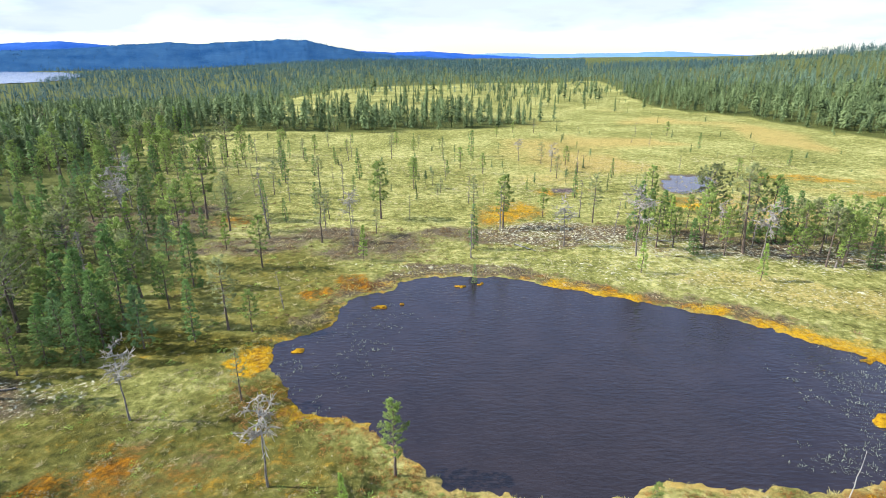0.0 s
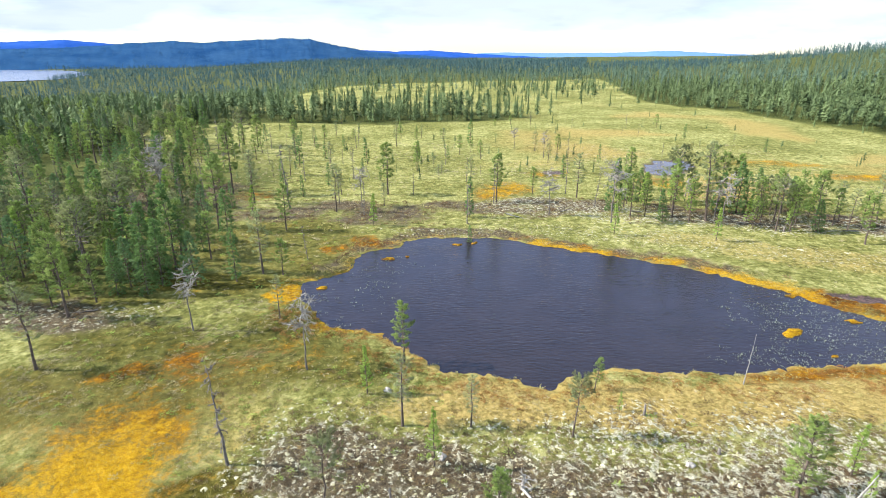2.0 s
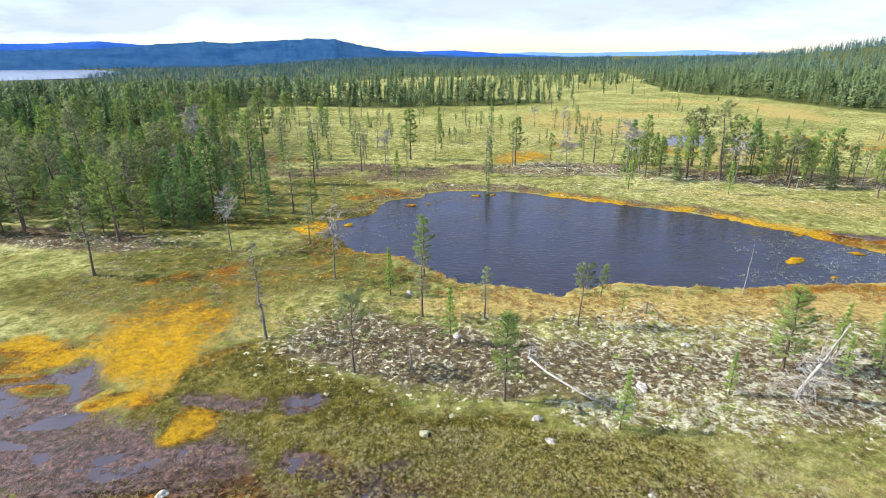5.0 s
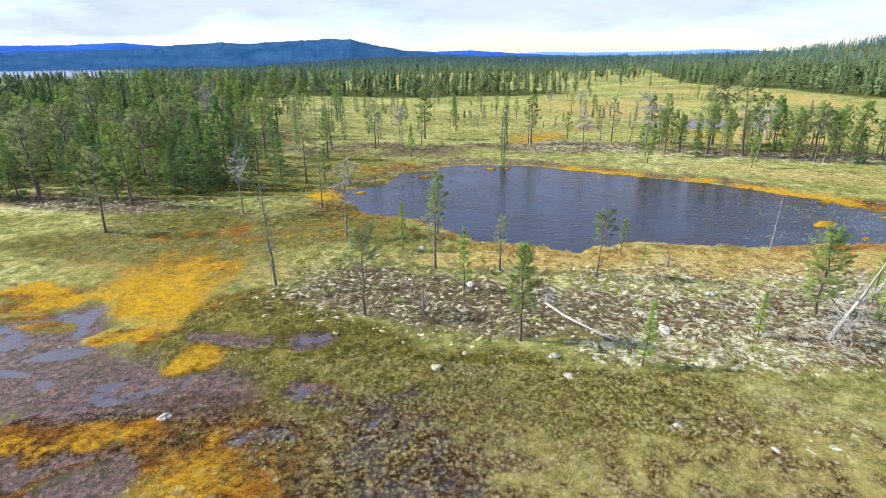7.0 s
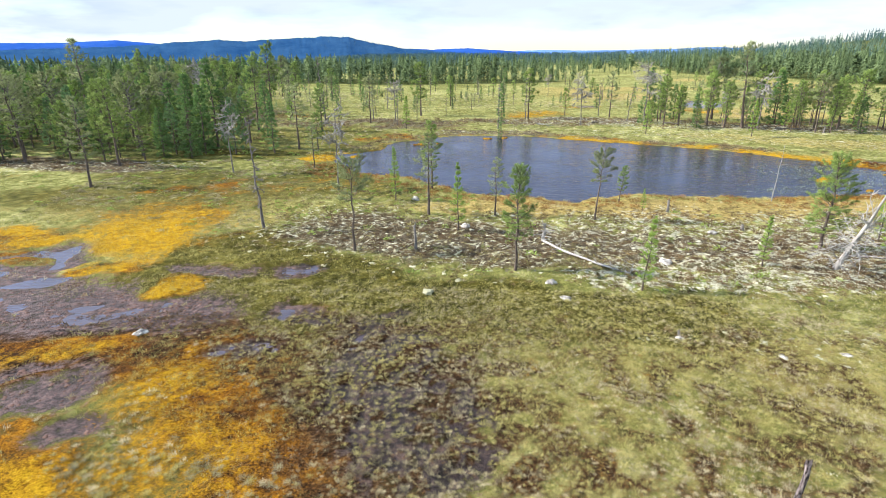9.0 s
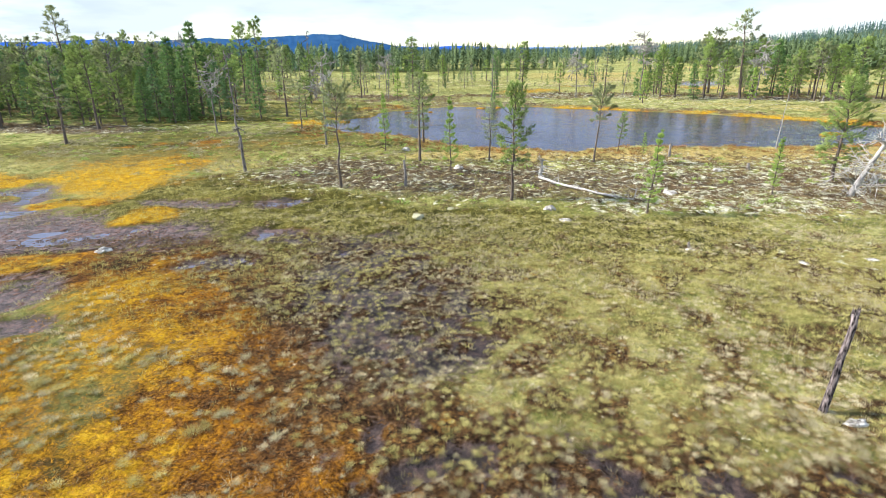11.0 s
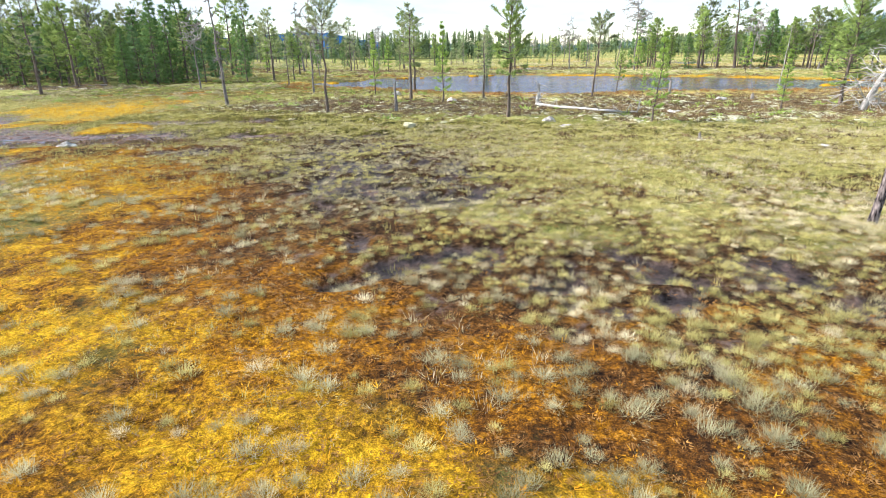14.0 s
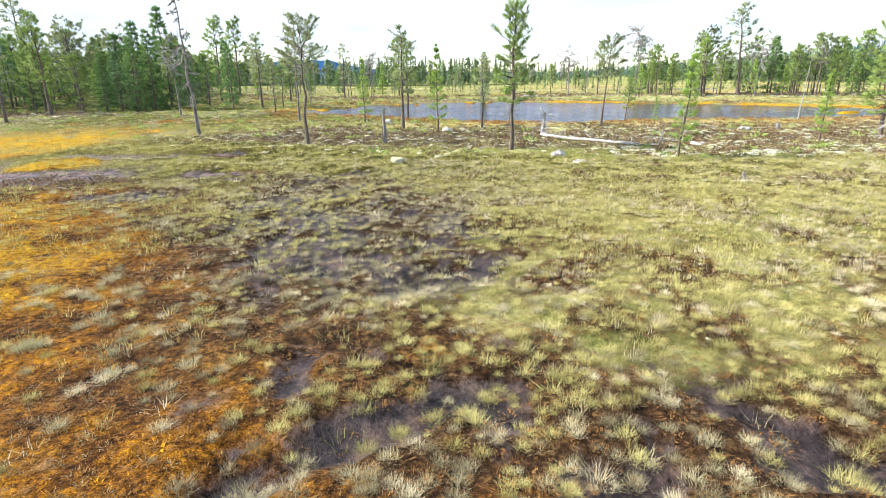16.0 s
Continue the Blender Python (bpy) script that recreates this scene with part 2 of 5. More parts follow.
M_GREYTUFT = leafy("grey_green_blades", (0.095, 0.086, 0.036), (0.47, 0.430, 0.255), 0.26, 0.9, 0.7, 0.38)
M_BROWN = leafy("brown_moss_twigs", (0.055, 0.020, 0.008), (0.35, 0.185, 0.058), 0.15, 0.9, 0.7, 0.40)
M_TUFT = leafy("wet_tussock_blades", (0.045, 0.032, 0.014), (0.50, 0.435, 0.250), 0.22, 0.9, 0.7, 0.36)
M_HEATH = leafy("heather_twigs", (0.036, 0.021, 0.013), (0.235, 0.158, 0.080), 0.12, 1.1, 0.7, 0.40)
M_MUDMOSS = leafy("mud_moss", (0.030, 0.019, 0.016), (0.165, 0.098, 0.078), 0.05, 0.5, 0.7, 0.2)
M_RUSH = leafy("water_rush", (0.10, 0.125, 0.085), (0.36, 0.40, 0.29), 0.2, 0.3)


def ground_material():
    n = Nodes("bog_ground")
    p = n.coord()
    z1 = n.add("ShaderNodeAttribute")
    z1.attribute_name = "zone_a"
    z2 = n.add("ShaderNodeAttribute")
    z2.attribute_name = "zone_b"
    s1, s2 = n.add("ShaderNodeSeparateColor"), n.add("ShaderNodeSeparateColor")
    n.link(z1.outputs["Color"], s1.inputs["Color"])
    n.link(z2.outputs["Color"], s2.inputs["Color"])
    orange, yellow, lichen, mud = *(s1.outputs[i] for i in range(3)), z1.outputs["Alpha"]
    heather, olive, pale, woods = *(s2.outputs[i] for i in range(3)), z2.outputs["Alpha"]
    z3 = n.add("ShaderNodeAttribute")
    z3.attribute_name = "zone_c"
    s3 = n.add("ShaderNodeSeparateColor")
    n.link(z3.outputs["Color"], s3.inputs["Color"])
    silt, wet_brown = s3.outputs[0], s3.outputs[1]
    wide, mid, fine, grain = n.noise(0.045, 4, 0.6, p), n.noise(0.45, 5, 0.6, p), n.noise(2.6, 5, 0.65, p), n.noise(14, 4, 0.7, p)
    grit = n.noise(60, 3, 0.7, p)
    broken = n.math("ADD", n.math("MULTIPLY", mid, 0.40), n.math("ADD", n.math("MULTIPLY", fine, 0.40), n.math("MULTIPLY", grain, 0.20)))
    tuft = n.noise(1.15, 3, 0.6, p)
    v = n.math("ADD", n.math("ADD", n.math("MULTIPLY", wide, 0.24), n.math("MULTIPLY", tuft, 0.30)), n.math("ADD", n.math("MULTIPLY", mid, 0.24), n.math("MULTIPLY", fine, 0.26)))
    c = n.ramp(v, (0.41, (0.064, 0.064, 0.015)), (0.515, (0.203, 0.205, 0.057)), (0.62, (0.475, 0.446, 0.182)))
    c = n.mix(n.mask(pale, broken, 1.8, 0.2, 0.95), c, n.ramp(fine, (0.3, (0.19, 0.130, 0.034)), (0.7, (0.54, 0.405, 0.145))))
    c = n.mix(n.mask(olive, broken, 1.4, 0.25, 0.75), c, n.ramp(v, (0.42, (0.018, 0.020, 0.004)), (0.53, (0.086, 0.075, 0.013)), (0.66, (0.235, 0.20, 0.046))))
    c = n.mix(n.mask(woods, broken, 1.8, 0.25, 0.70), c, n.ramp(fine, (0.35, (0.034, 0.042, 0.013)), (0.55, (0.090, 0.104, 0.028)), (0.72, (0.19, 0.20, 0.062))))
    dark = n.ramp(n.math("ADD", n.math("MULTIPLY", fine, 0.6), n.math("MULTIPLY", grain, 0.4)), (0.38, (0.010, 0.006, 0.005)), (0.52, (0.062, 0.032, 0.014)), (0.66, (0.18, 0.120, 0.052)))
    dry = n.ramp(n.math("ADD", n.math("MULTIPLY", fine, 0.6), n.math("MULTIPLY", grain, 0.4)), (0.36, (0.030, 0.024, 0.016)), (0.52, (0.118, 0.092, 0.058)), (0.66, (0.26, 0.225, 0.135)))
    c = n.mix(n.mask(heather, broken, 1.8, 0.25, 0.65), c, n.mix(wet_brown, dry, dark))
    spots = n.math("ADD", n.math("MULTIPLY", n.noise(2.4, 4, 0.62, p), 0.75), n.math("MULTIPLY", grain, 0.25))
    lf = n.mask(n.math("MULTIPLY", lichen, 0.62), spots, 3.6, 0.50, 0.75)
    c = n.mix(lf, c, n.ramp(grain, (0.3, (0.30, 0.28, 0.18)), (0.7, (0.64, 0.61, 0.47))))
    of = n.mask(orange, broken, 2.6, 0.15, 0.80)
    oc = n.ramp(n.math("ADD", n.math("MULTIPLY", mid, 0.36), n.math("ADD", n.math("MULTIPLY", n.math("ADD", fine, grain), 0.22), n.math("MULTIPLY", grit, 0.20))),
                (0.42, (0.040, 0.017, 0.008)), (0.49, (0.14, 0.054, 0.008)), (0.565, (0.35, 0.152, 0.008)), (0.67, (0.56, 0.290, 0.013)))
    c = n.mix(of, c, oc)
    c = n.mix(n.mask(yellow, broken, 2.8, 0.15, 0.95), c, n.ramp(n.math("ADD", n.math("MULTIPLY", fine, 0.5), n.math("MULTIPLY", grit, 0.5)), (0.36, (0.23, 0.108, 0.006)), (0.64, (0.60, 0.362, 0.016))))
    mf = n.mask(mud, n.math("ADD", n.math("MULTIPLY", fine, 0.6), n.math("MULTIPLY", grain, 0.4)), 3.0, 0.25, 0.85)
    c = n.mix(mf, c, n.ramp(fine, (0.35, (0.009, 0.006, 0.007)), (0.50, (0.034, 0.022, 0.022)), (0.68, (0.13, 0.080, 0.062))))
    c = n.mix(n.math("MULTIPLY", mf, silt), c, n.ramp(fine, (0.35, (0.026, 0.016, 0.015)), (0.48, (0.068, 0.041, 0.038)), (0.66, (0.19, 0.110, 0.095))))
    c = n.mix(0.7, c, n.mix(1.0, c, n.ramp(grain, (0.32, 0.28), (0.68, 1.60)), "MULTIPLY"))
    c = n.mix(0.6, c, n.mix(1.0, c, n.ramp(grit, (0.30, 0.35), (0.70, 1.55)), "MULTIPLY"))
    rough = n.math("SUBTRACT", 0.92, n.math("MULTIPLY", mf, 0.40))
    h = n.math("ADD", n.math("MULTIPLY", fine, 0.6), n.math("ADD", n.math("MULTIPLY", grain, 0.35), n.math("MULTIPLY", grit, 0.15)))
    skin = n.surface(c, rough, n.bump(h, 1.0, 0.24), spec=0.06)
    n.link(n.math("MULTIPLY_ADD", mf, 0.22, 0.06), skin.node.inputs["Specular IOR Level"])
    return n.done(skin)


def water_material(name, bed, ripple=1.0, rough=0.04, tint=(0.93, 0.90, 1.0)):
    n = Nodes(name)
    p = n.coord()
    mp = n.add("ShaderNodeMapping")
    mp.inputs["Rotation"].default_value = (0, 0, radians(-24))
    mp.inputs["Scale"].default_value = (0.55, 1.5, 1)
    n.link(p, mp.inputs["Vector"])
    a, b = n.noise(2.1, 3, 0.5, mp.outputs["Vector"]), n.noise(0.16, 2, 0.5, p)
    h = n.math("MULTIPLY", a, n.math("ADD", n.math("MULTIPLY", b, 1.2), 0.05, clamp=True))
    colour = n.ramp(n.noise(0.3, 3, 0.5, p), (0.3, bed), (0.7, tuple(1.5 * k for k in bed)))
    waves = n.bump(h, ripple, 0.22)
    gloss = n.add("ShaderNodeBsdfGlossy", Color=(*tint, 1), Roughness=rough)
    fresnel = n.add("ShaderNodeFresnel", IOR=1.46)
    mixed = n.add("ShaderNodeMixShader")
    for node in (gloss, fresnel):
        n.link(waves, node.inputs["Normal"])
    n.link(fresnel.outputs["Fac"], mixed.inputs["Fac"])
    n.link(n.surface(colour, 1.0, spec=0.0), mixed.inputs[1])
    n.link(gloss.outputs["BSDF"], mixed.inputs[2])
    return n.done(mixed.outputs["Shader"])


M_GROUND = ground_material()
M_WATER = water_material("pond_water", (0.0120, 0.0085, 0.0085), 0.50, 0.06, (0.80, 0.81, 1.0))
M_POOL = water_material("pool_water", (0.050, 0.040, 0.046), 0.3, 0.05)
M_HOLLOW = water_material("hollow_water", (0.022, 0.017, 0.024), 0.3, 0.05)
M_LAKE = water_material("lake_water", (0.10, 0.13, 0.18), 0.6, 0.15)


# The hills' base colours include the haze of the air before them.
def hazed_hill_material(name, low, high):
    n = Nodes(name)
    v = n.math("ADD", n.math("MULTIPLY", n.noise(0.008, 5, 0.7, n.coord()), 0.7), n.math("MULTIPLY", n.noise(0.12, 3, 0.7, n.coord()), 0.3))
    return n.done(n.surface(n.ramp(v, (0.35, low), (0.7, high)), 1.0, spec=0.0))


# ---- the land ----
WATER_Z = -0.2
POND = shore([(-17.6, 45.6), (-14.6, 48.0), (-12.0, 50.0), (-11.6, 55.5), (-9.4, 58.4), (-6.6, 58.8), (-5.2, 63.2), (0.4, 64.0), (7.2, 63.6),
              (12.0, 61.6), (18.0, 58.4), (23.0, 56.2), (29.3, 53.2), (33.2, 50.8), (36.6, 47.2), (40.2, 45.0), (41.6, 41.2), (45.5, 37.4),
              (54.0, 33.5), (53.0, 29.5), (41.6, 29.4), (33.0, 28.4), (29.3, 28.2), (25.7, 27.0), (22.5, 28.0), (18.2, 27.0), (16.0, 28.3), (14.4, 27.6),
              (10.8, 26.6), (9.2, 24.6), (6.8, 26.0), (4.4, 27.2), (0.6, 27.2), (-1.6, 29.4), (-3.8, 31.6), (-5.6, 34.2), (-9.6, 35.0), (-12.4, 36.4), (-14.2, 40.0)], 2)
LAKE = shore([(-893, 1361), (-830, 1200), (-789, 1082), (-900, 960), (-1400, 900), (-2300, 1200), (-2100, 1730), (-1214, 1711), (-980, 1500)], 3)
POOL_LEFT = [(-15.3, -2.6, 2.4, 1.3, 15), (-12.4, -4.4, 1.5, 1.0, 40), (-27.0, 9.0, 4.5, 2.4, 20), (-17.8, -0.9, 2.2, 0.5, 5), (-9.3, 8.7, 1.4, 0.7, 0), (-14.5, 8.6, 3.0, 0.9, -8), (-7.4, 4.2, 1.4, 0.6, 0)]
POOL_WET = [(-24.6, 11.4, 0.6, 2.2, 12), (-23.2, 7.4, 2.0, 0.5, 20), (-25.5, 4.9, 2.2, 0.6, 15), (-13.2, 2.4, 1.0, 0.4, 0), (-18.0, 4.6, 0.9, 0.3, 20)]
POOL_ISLE = [(-21.3, 9.1, 1.9, 1.0, 25), (-26.2, 9.6, 1.8, 0.7, 10), (-15.2, 6.6, 1.8, 1.5, 0), (-28.6, 11.0, 1.6, 0.7, 20)]
MUD_FLAT = shore([(-27, 12.5), (-23, 13), (-21.5, 8), (-17.5, 7.2), (-13.5, 6.6), (-10, 4.4), (-9.6, 2.4), (-13.2, 1.4), (-15.5, 2.0), (-19, 1.3), (-24, 1.6), (-30, 2.5), (-31, 8)], 2)
MOSS_NEAR = shore([(-13.5, 0.2), (-9.0, -0.2), (-7.2, -3.0), (-5.2, -5.0), (-3.8, -7.0), (-2.4, -9.2), (-1.2, -11.2), (0.8, -11.9), (2.6, -12.3), (5, -12.7), (9, -12.9), (13, -18), (-16, -18), (-18, -6), (-19, -1), (-16, 0.2)], 2)
TUSSOCK_BOG = shore([(-5.2, 2.4), (-3.2, 3.4), (-0.6, 1.6), (1.2, -1.4), (2.3, -4.0), (2.2, -6.6), (0.4, -7.6), (-2.0, -7.2), (-3.2, -4.6), (-4.6, -1.6)], 2)
WET_STRIP = shore([(-1.8, -9.8), (0, -9.1), (2, -9.3), (4.5, -9.0), (8, -9.3), (10.5, -11), (7.5, -13.2), (4.8, -13.0), (2.6, -11.8), (0.6, -11.0), (-0.8, -11.2)], 2)
HOLLOWS = [(0.0, -10.3, 0.42, 0.30, 0), (-0.85, -10.6, 0.45, 0.26, 0), (-1.4, -5.8, 0.35, 0.3, 0), (-0.55, -5.5, 0.3, 0.6, 0), (-0.8, -6.1, 0.3, 0.3, 0), (0.0, -7.0, 0.4, 0.4, 0), (0.4, -6.5, 0.4, 0.3, 0), (0.95, -6.0, 0.5, 0.35, 0),
           (-0.7, -9.2, 0.25, 0.7, 0), (3.9, -10.0, 0.22, 0.75, 35), (4.3, -10.6, 0.7, 0.2, -20), (2.6, -10.7, 0.5, 0.25, 0), (2.9, -10.05, 0.3, 0.2, 0), (1.5, -9.7, 0.5, 0.3, 0), (5.9, -10.6, 0.45, 0.25, 0), (6.6, -11.4, 0.5, 0.2, 0), (-8.8, 9.2, 1.2, 0.6, 0), (-2.7, 3.9, 0.8, 0.4, 20), (-1.5, -5.0, 0.6, 0.3, 0)]
POND_ISLE = [(34.7, 34.8, 0.9, 1.9, -60), (39.6, 43.5, 0.9, 0.6, 0), (35.8, 30.4, 0.7, 0.5, 0), (42.2, 37.2, 0.9, 0.5, -30), (-14.1, 45.2, 1.0, 0.6, 20), (1.6, 60.7, 1.0, 0.45, 0), (4.1, 61.4, 0.7, 0.4, 0),
             (-7.5, 54.8, 1.3, 0.5, 0), (-5.0, 55.6, 0.5, 0.4, 0)]
POOL_FAR = [(54, 117, 5.5, 12, -32), (25, 111, 2.6, 1.6, 0), (47.5, 42.0, 4.6, 1.0, -22)]


def zones(x, y):
    """How much of each ground cover lies at a place."""
    wx = x + (vnoise(x, y, 0.35, 3) - 0.5) * 3.2 + (vnoise(x, y, 0.05, 5) - 0.5) * np.clip(np.abs(y - 20) * 0.2, 0, 14)
    wy = y + (vnoise(x, y, 0.35, 4) - 0.5) * 3.2 + (vnoise(x, y, 0.05, 6) - 0.5) * np.clip(np.abs(y - 20) * 0.2, 0, 14)
    d = signed(x, y, POND) + (vnoise(x, y, 0.9, 8, 3) - 0.5) * 1.5
    z = {}
    rim = (1 - 0.45 * step(48, 56, y) * step(12, 4, x)) * (1 - step(0.5, 2.4, d * (1 - 0.45 * step(38, 44, y) * step(2, 12, x)) + (vnoise(x, y, 0.3, 9) - 0.35) * 3.0)) * (d > -1)
    near_rim = rim * (1 - 0.55 * step(36, 32, y)) * step(0.3, 0.6, vnoise(x, y, 0.12, 12) + 0.12 * (y > 44) + 0.2 * (x > 28))
    z["orange"] = np.maximum.reduce([np.maximum(near_rim, 0.8 * rim * step(44, 50, y)) * (0.16 + 0.42 * vnoise(x, y, 0.25, 22) + 0.16 * step(44, 50, y)), blobs(wx, wy, [(-20.6, 8.8, 2.4, 1.6, 30), (-27.5, 9.5, 4.6, 1.0, 10), (-15.2, 6.8, 1.8, 1.4, 0), (-19, 0.4, 6.5, 1.2, 0), (-30, 14, 4, 2, 0), (-27, 3, 5, 1.5, 0),
        (11.0, 92, 4.5, 9, -20), (24, 111, 6, 3.6, 0), (45, 103, 6, 3.5, 10), (82, 120, 12, 4, -8), (92, 104, 14, 4, -12), (-33, 88, 5, 3, 0), (43, 42, 8, 2.2, -28), (50, 37, 7, 2.4, -22), (-13, 60, 3, 2, 30), (-17.4, 43.4, 1.4, 2.6, 20), (33, 27.0, 7, 1.2, 4), (-16, 56.5, 3, 1.6, 0)], 0.6) * (1 - 0.28 * step(46, 52, y) - 0.10 * step(75, 90, y))])
    z["orange"] = np.maximum(z["orange"], 0.78 * blobs(wx, wy, [(-22.0, 15.6, 5.4, 6.2, 20)], 0.8))
    z["orange"] = np.maximum(z["orange"], (0.45 + 0.6 * vnoise(x, y, 0.3, 49)) * blobs(wx, wy, [(-22.8, 19.2, 6.0, 4.2, 0)], 0.8))
    z["orange"] = np.maximum(z["orange"], (-0.60 + 1.25 * vnoise(x, y, 0.35, 45)) * blobs(wx, wy, [(-19, 27, 12, 6, 10), (-27, 22, 8, 4, 0), (-10, 33, 6, 4, 0)], 0.6))
    z["yellow"] = np.maximum.reduce([near_rim * 0.68 * step(0.34, 0.56, vnoise(x, y, 0.2, 21)), blobs(wx, wy, [(-22.4, 14.8, 4.2, 4.8, 20), (-10.4, -2.4, 2.5, 2.2, -40), (-27, 13.6, 3.2, 1.0, 10), (-8.6, -6.2, 2.6, 3.0, -30), (-17.5, -0.2, 3.2, 0.8, 0), (-20.8, 9.0, 1.6, 0.8, 30), (-15.2, 6.8, 1.5, 1.1, 0),
        (-1.0, -13.3, 1.6, 0.6, 10), (-6.6, -10.6, 2.8, 2.4, -30), (-4.4, -12.9, 3.4, 1.6, -10), (0.5, -14.0, 2.6, 0.8, 0), (-12.5, -7.5, 2.5, 1.5, 0), (-18.0, 43.2, 1.1, 2.2, 20), (47, 99, 3.5, 2.2, 0), (-31, 15, 2.5, 1, 0), (-6.8, -12.4, 1.6, 1.1, 0)], 0.8)])
    z["yellow"] = np.maximum(z["yellow"], (0.1 + 0.7 * vnoise(x, y, 0.2, 53)) * blobs(wx, wy, [(11.0, 92, 4, 7, -20), (24, 111, 5, 3, 0), (82, 120, 11, 3.5, -8), (92, 104, 12, 3.5, -12)], 0.8))
    z["yellow"] = np.maximum(z["yellow"], (0.15 + 0.8 * vnoise(x, y, 0.4, 50)) * blobs(wx, wy, [(-22.8, 18.8, 5.6, 3.8, 0)], 0.8))
    z["lichen"] = np.maximum.reduce([blobs(wx, wy, [(2, 14.5, 9, 6.5, -8), (-8.2, 16.8, 5.5, 5.8, 10), (14, 14.5, 10, 7.5, 0), (27, 14, 10, 8.5, 0)]) * (0.62 + 0.30 * step(4, 20, x)), blobs(wx, wy, [(18.5, 9.5, 6, 3.2, 0), (11.5, 8.2, 5, 2.2, -8), (28, 13, 7, 5, 0)]),
        0.72 * blobs(wx, wy, [(16, 79, 10, 7, -10), (32, 74, 14, 7, -14), (53, 70, 16, 6, -12), (75, 66, 16, 6, -8)]), 0.6 * blobs(wx, wy, [(-40, 37.5, 9, 3, -8), (-52, 36, 10, 3.5, -8), (-33, 39, 4, 2, 0)]), 0.50 * blobs(wx, wy, [(36, 60, 30, 5, -17)]),
        0.45 * blobs(wx, wy, [(17.5, 1.0, 6, 2.0, -10), (0, 66.5, 14, 2, 0), (8.5, 2.2, 1.6, 0.8, 0)])])
    moss = signed(wx * 0.5 + x * 0.5, wy * 0.5 + y * 0.5, MOSS_NEAR)
    z["orange"] = np.maximum(z["orange"], step(2.2, -2.0, moss - 0.9 + (vnoise(x, y, 0.8, 38) - 0.5) * 3.0) * (0.62 + 0.5 * vnoise(x, y, 0.5, 23)))
    z["orange"] = np.maximum(z["orange"], (0.12 + 0.75 * vnoise(x, y, 0.4, 48)) * blobs(wx, wy, [(-20.5, 28.6, 6.5, 3.0, 4), (-27.0, 27.5, 3.0, 1.6, 0), (-13.0, 31.5, 3.0, 1.6, 15)], 0.6))
    lawn = (1 - step(1, 6, y)) * step(-9, -5, x)
    z["heather"] = np.maximum.reduce([lawn * (-0.10 + 1.40 * vnoise(x, y, 1.4, 36, 2)) * (1 - 0.3 * step(1, 6, x + 0.3 * (y + 6))), (0.60 + 0.70 * vnoise(x, y, 0.6, 24)) * step(4.6, 1.8, moss) * step(-4.0, -0.6, moss), (0.50 + 0.50 * vnoise(x, y, 0.5, 37)) * blobs(wx, wy, [(1, 13.8, 9, 4.6, -10), (12, 13, 7, 3.6, -8), (-7, 16, 5, 4, 0), (24, 12.5, 9, 5, 0)]), (0.02 + 1.0 * vnoise(x, y, 0.16, 26)) * blobs(wx, wy, [(-20, 76, 24, 7.5, -6), (-50, 84, 20, 9, 10), (2, 80, 12, 5, 0)])])
    z["heather"] = np.maximum.reduce([z["heather"], (0.15 + 0.95 * vnoise(x, y, 0.2, 30)) * blobs(wx, wy, [(18, 78, 11, 6, -8), (35, 76, 16, 7, -10), (56, 72, 17, 6, -12), (80, 68, 18, 6, 0)]), 0.7 * blobs(wx, wy, [(-45, 38, 14, 4, -8)]), (-0.25 + 0.85 * vnoise(x, y, 0.3, 40)) * blobs(wx, wy, [(-20, 28, 11, 6, 0), (-33, 30, 8, 5, 0), (-30, 20, 8, 5, 0)], 0.6)])
    z["heather"] = np.maximum(z["heather"], (0.12 + 0.95 * vnoise(x, y, 0.4, 54)) * step(5.5, 2.0, d) * step(-0.4, 0.4, d) * step(44, 52, y))
    z["olive"] = np.maximum.reduce([blobs(wx, wy, [(-8.5, 7.5, 8, 4.2, -14), (-14.5, 12, 4.5, 4, 0), (-17.0, 8.6, 2.6, 1.8, 0), (1.0, 4.0, 8, 3.6, -10), (8, 3.4, 7, 2.4, -4), (-6, 2.0, 5, 3, 0)])*0.9, 0.58 * blobs(wx, wy, [(-30, 24, 14, 5, -6), (-15, 30, 8, 7, 0), (-30, 33, 9, 4.5, 0), (-24, 60, 12, 14, 0), (-8, 29, 5, 4, 0), (-26, 26, 12, 3, 0)]),
        (-0.22 + 1.3 * vnoise(x * 0.5, y * 1.6, 0.16, 27)) * step(14, 20, y) * (1 - step(52, 62, y)) * step(2, -10, x)])
    z["pale"] = np.maximum.reduce([0.8 * rim * np.maximum(step(38, 33, y), step(12, 4, x) * step(44, 50, y)), 0.86 * blobs(wx, wy, [(14, 22.8, 20, 3.4, 0), (4, 24.5, 6, 2.4, 0), (30, 24, 12, 3, 0)]), 0.52 * blobs(wx, wy, [(-25, 22, 15, 6, -6), (-19, 26, 7, 4, 0), (14, 22.8, 20, 3.4, 0), (8, 23.5, 9, 2.6, 0), (50, 55, 26, 5, -18), (-16, 20, 5, 3, 0)]), 0.7 * step(0.5, 0.7, vnoise(x, y, 0.035, 31)) * (y > 85) * step(-20, 40, x) * (1 - step(240, 330, y)), (0.22 + 0.5 * vnoise(x, y, 0.3, 35)) * (1 - step(0, 8, y)) * step(-6, 0, x)])
    flat = signed(wx * 0.6 + x * 0.4, wy * 0.6 + y * 0.4, MUD_FLAT)
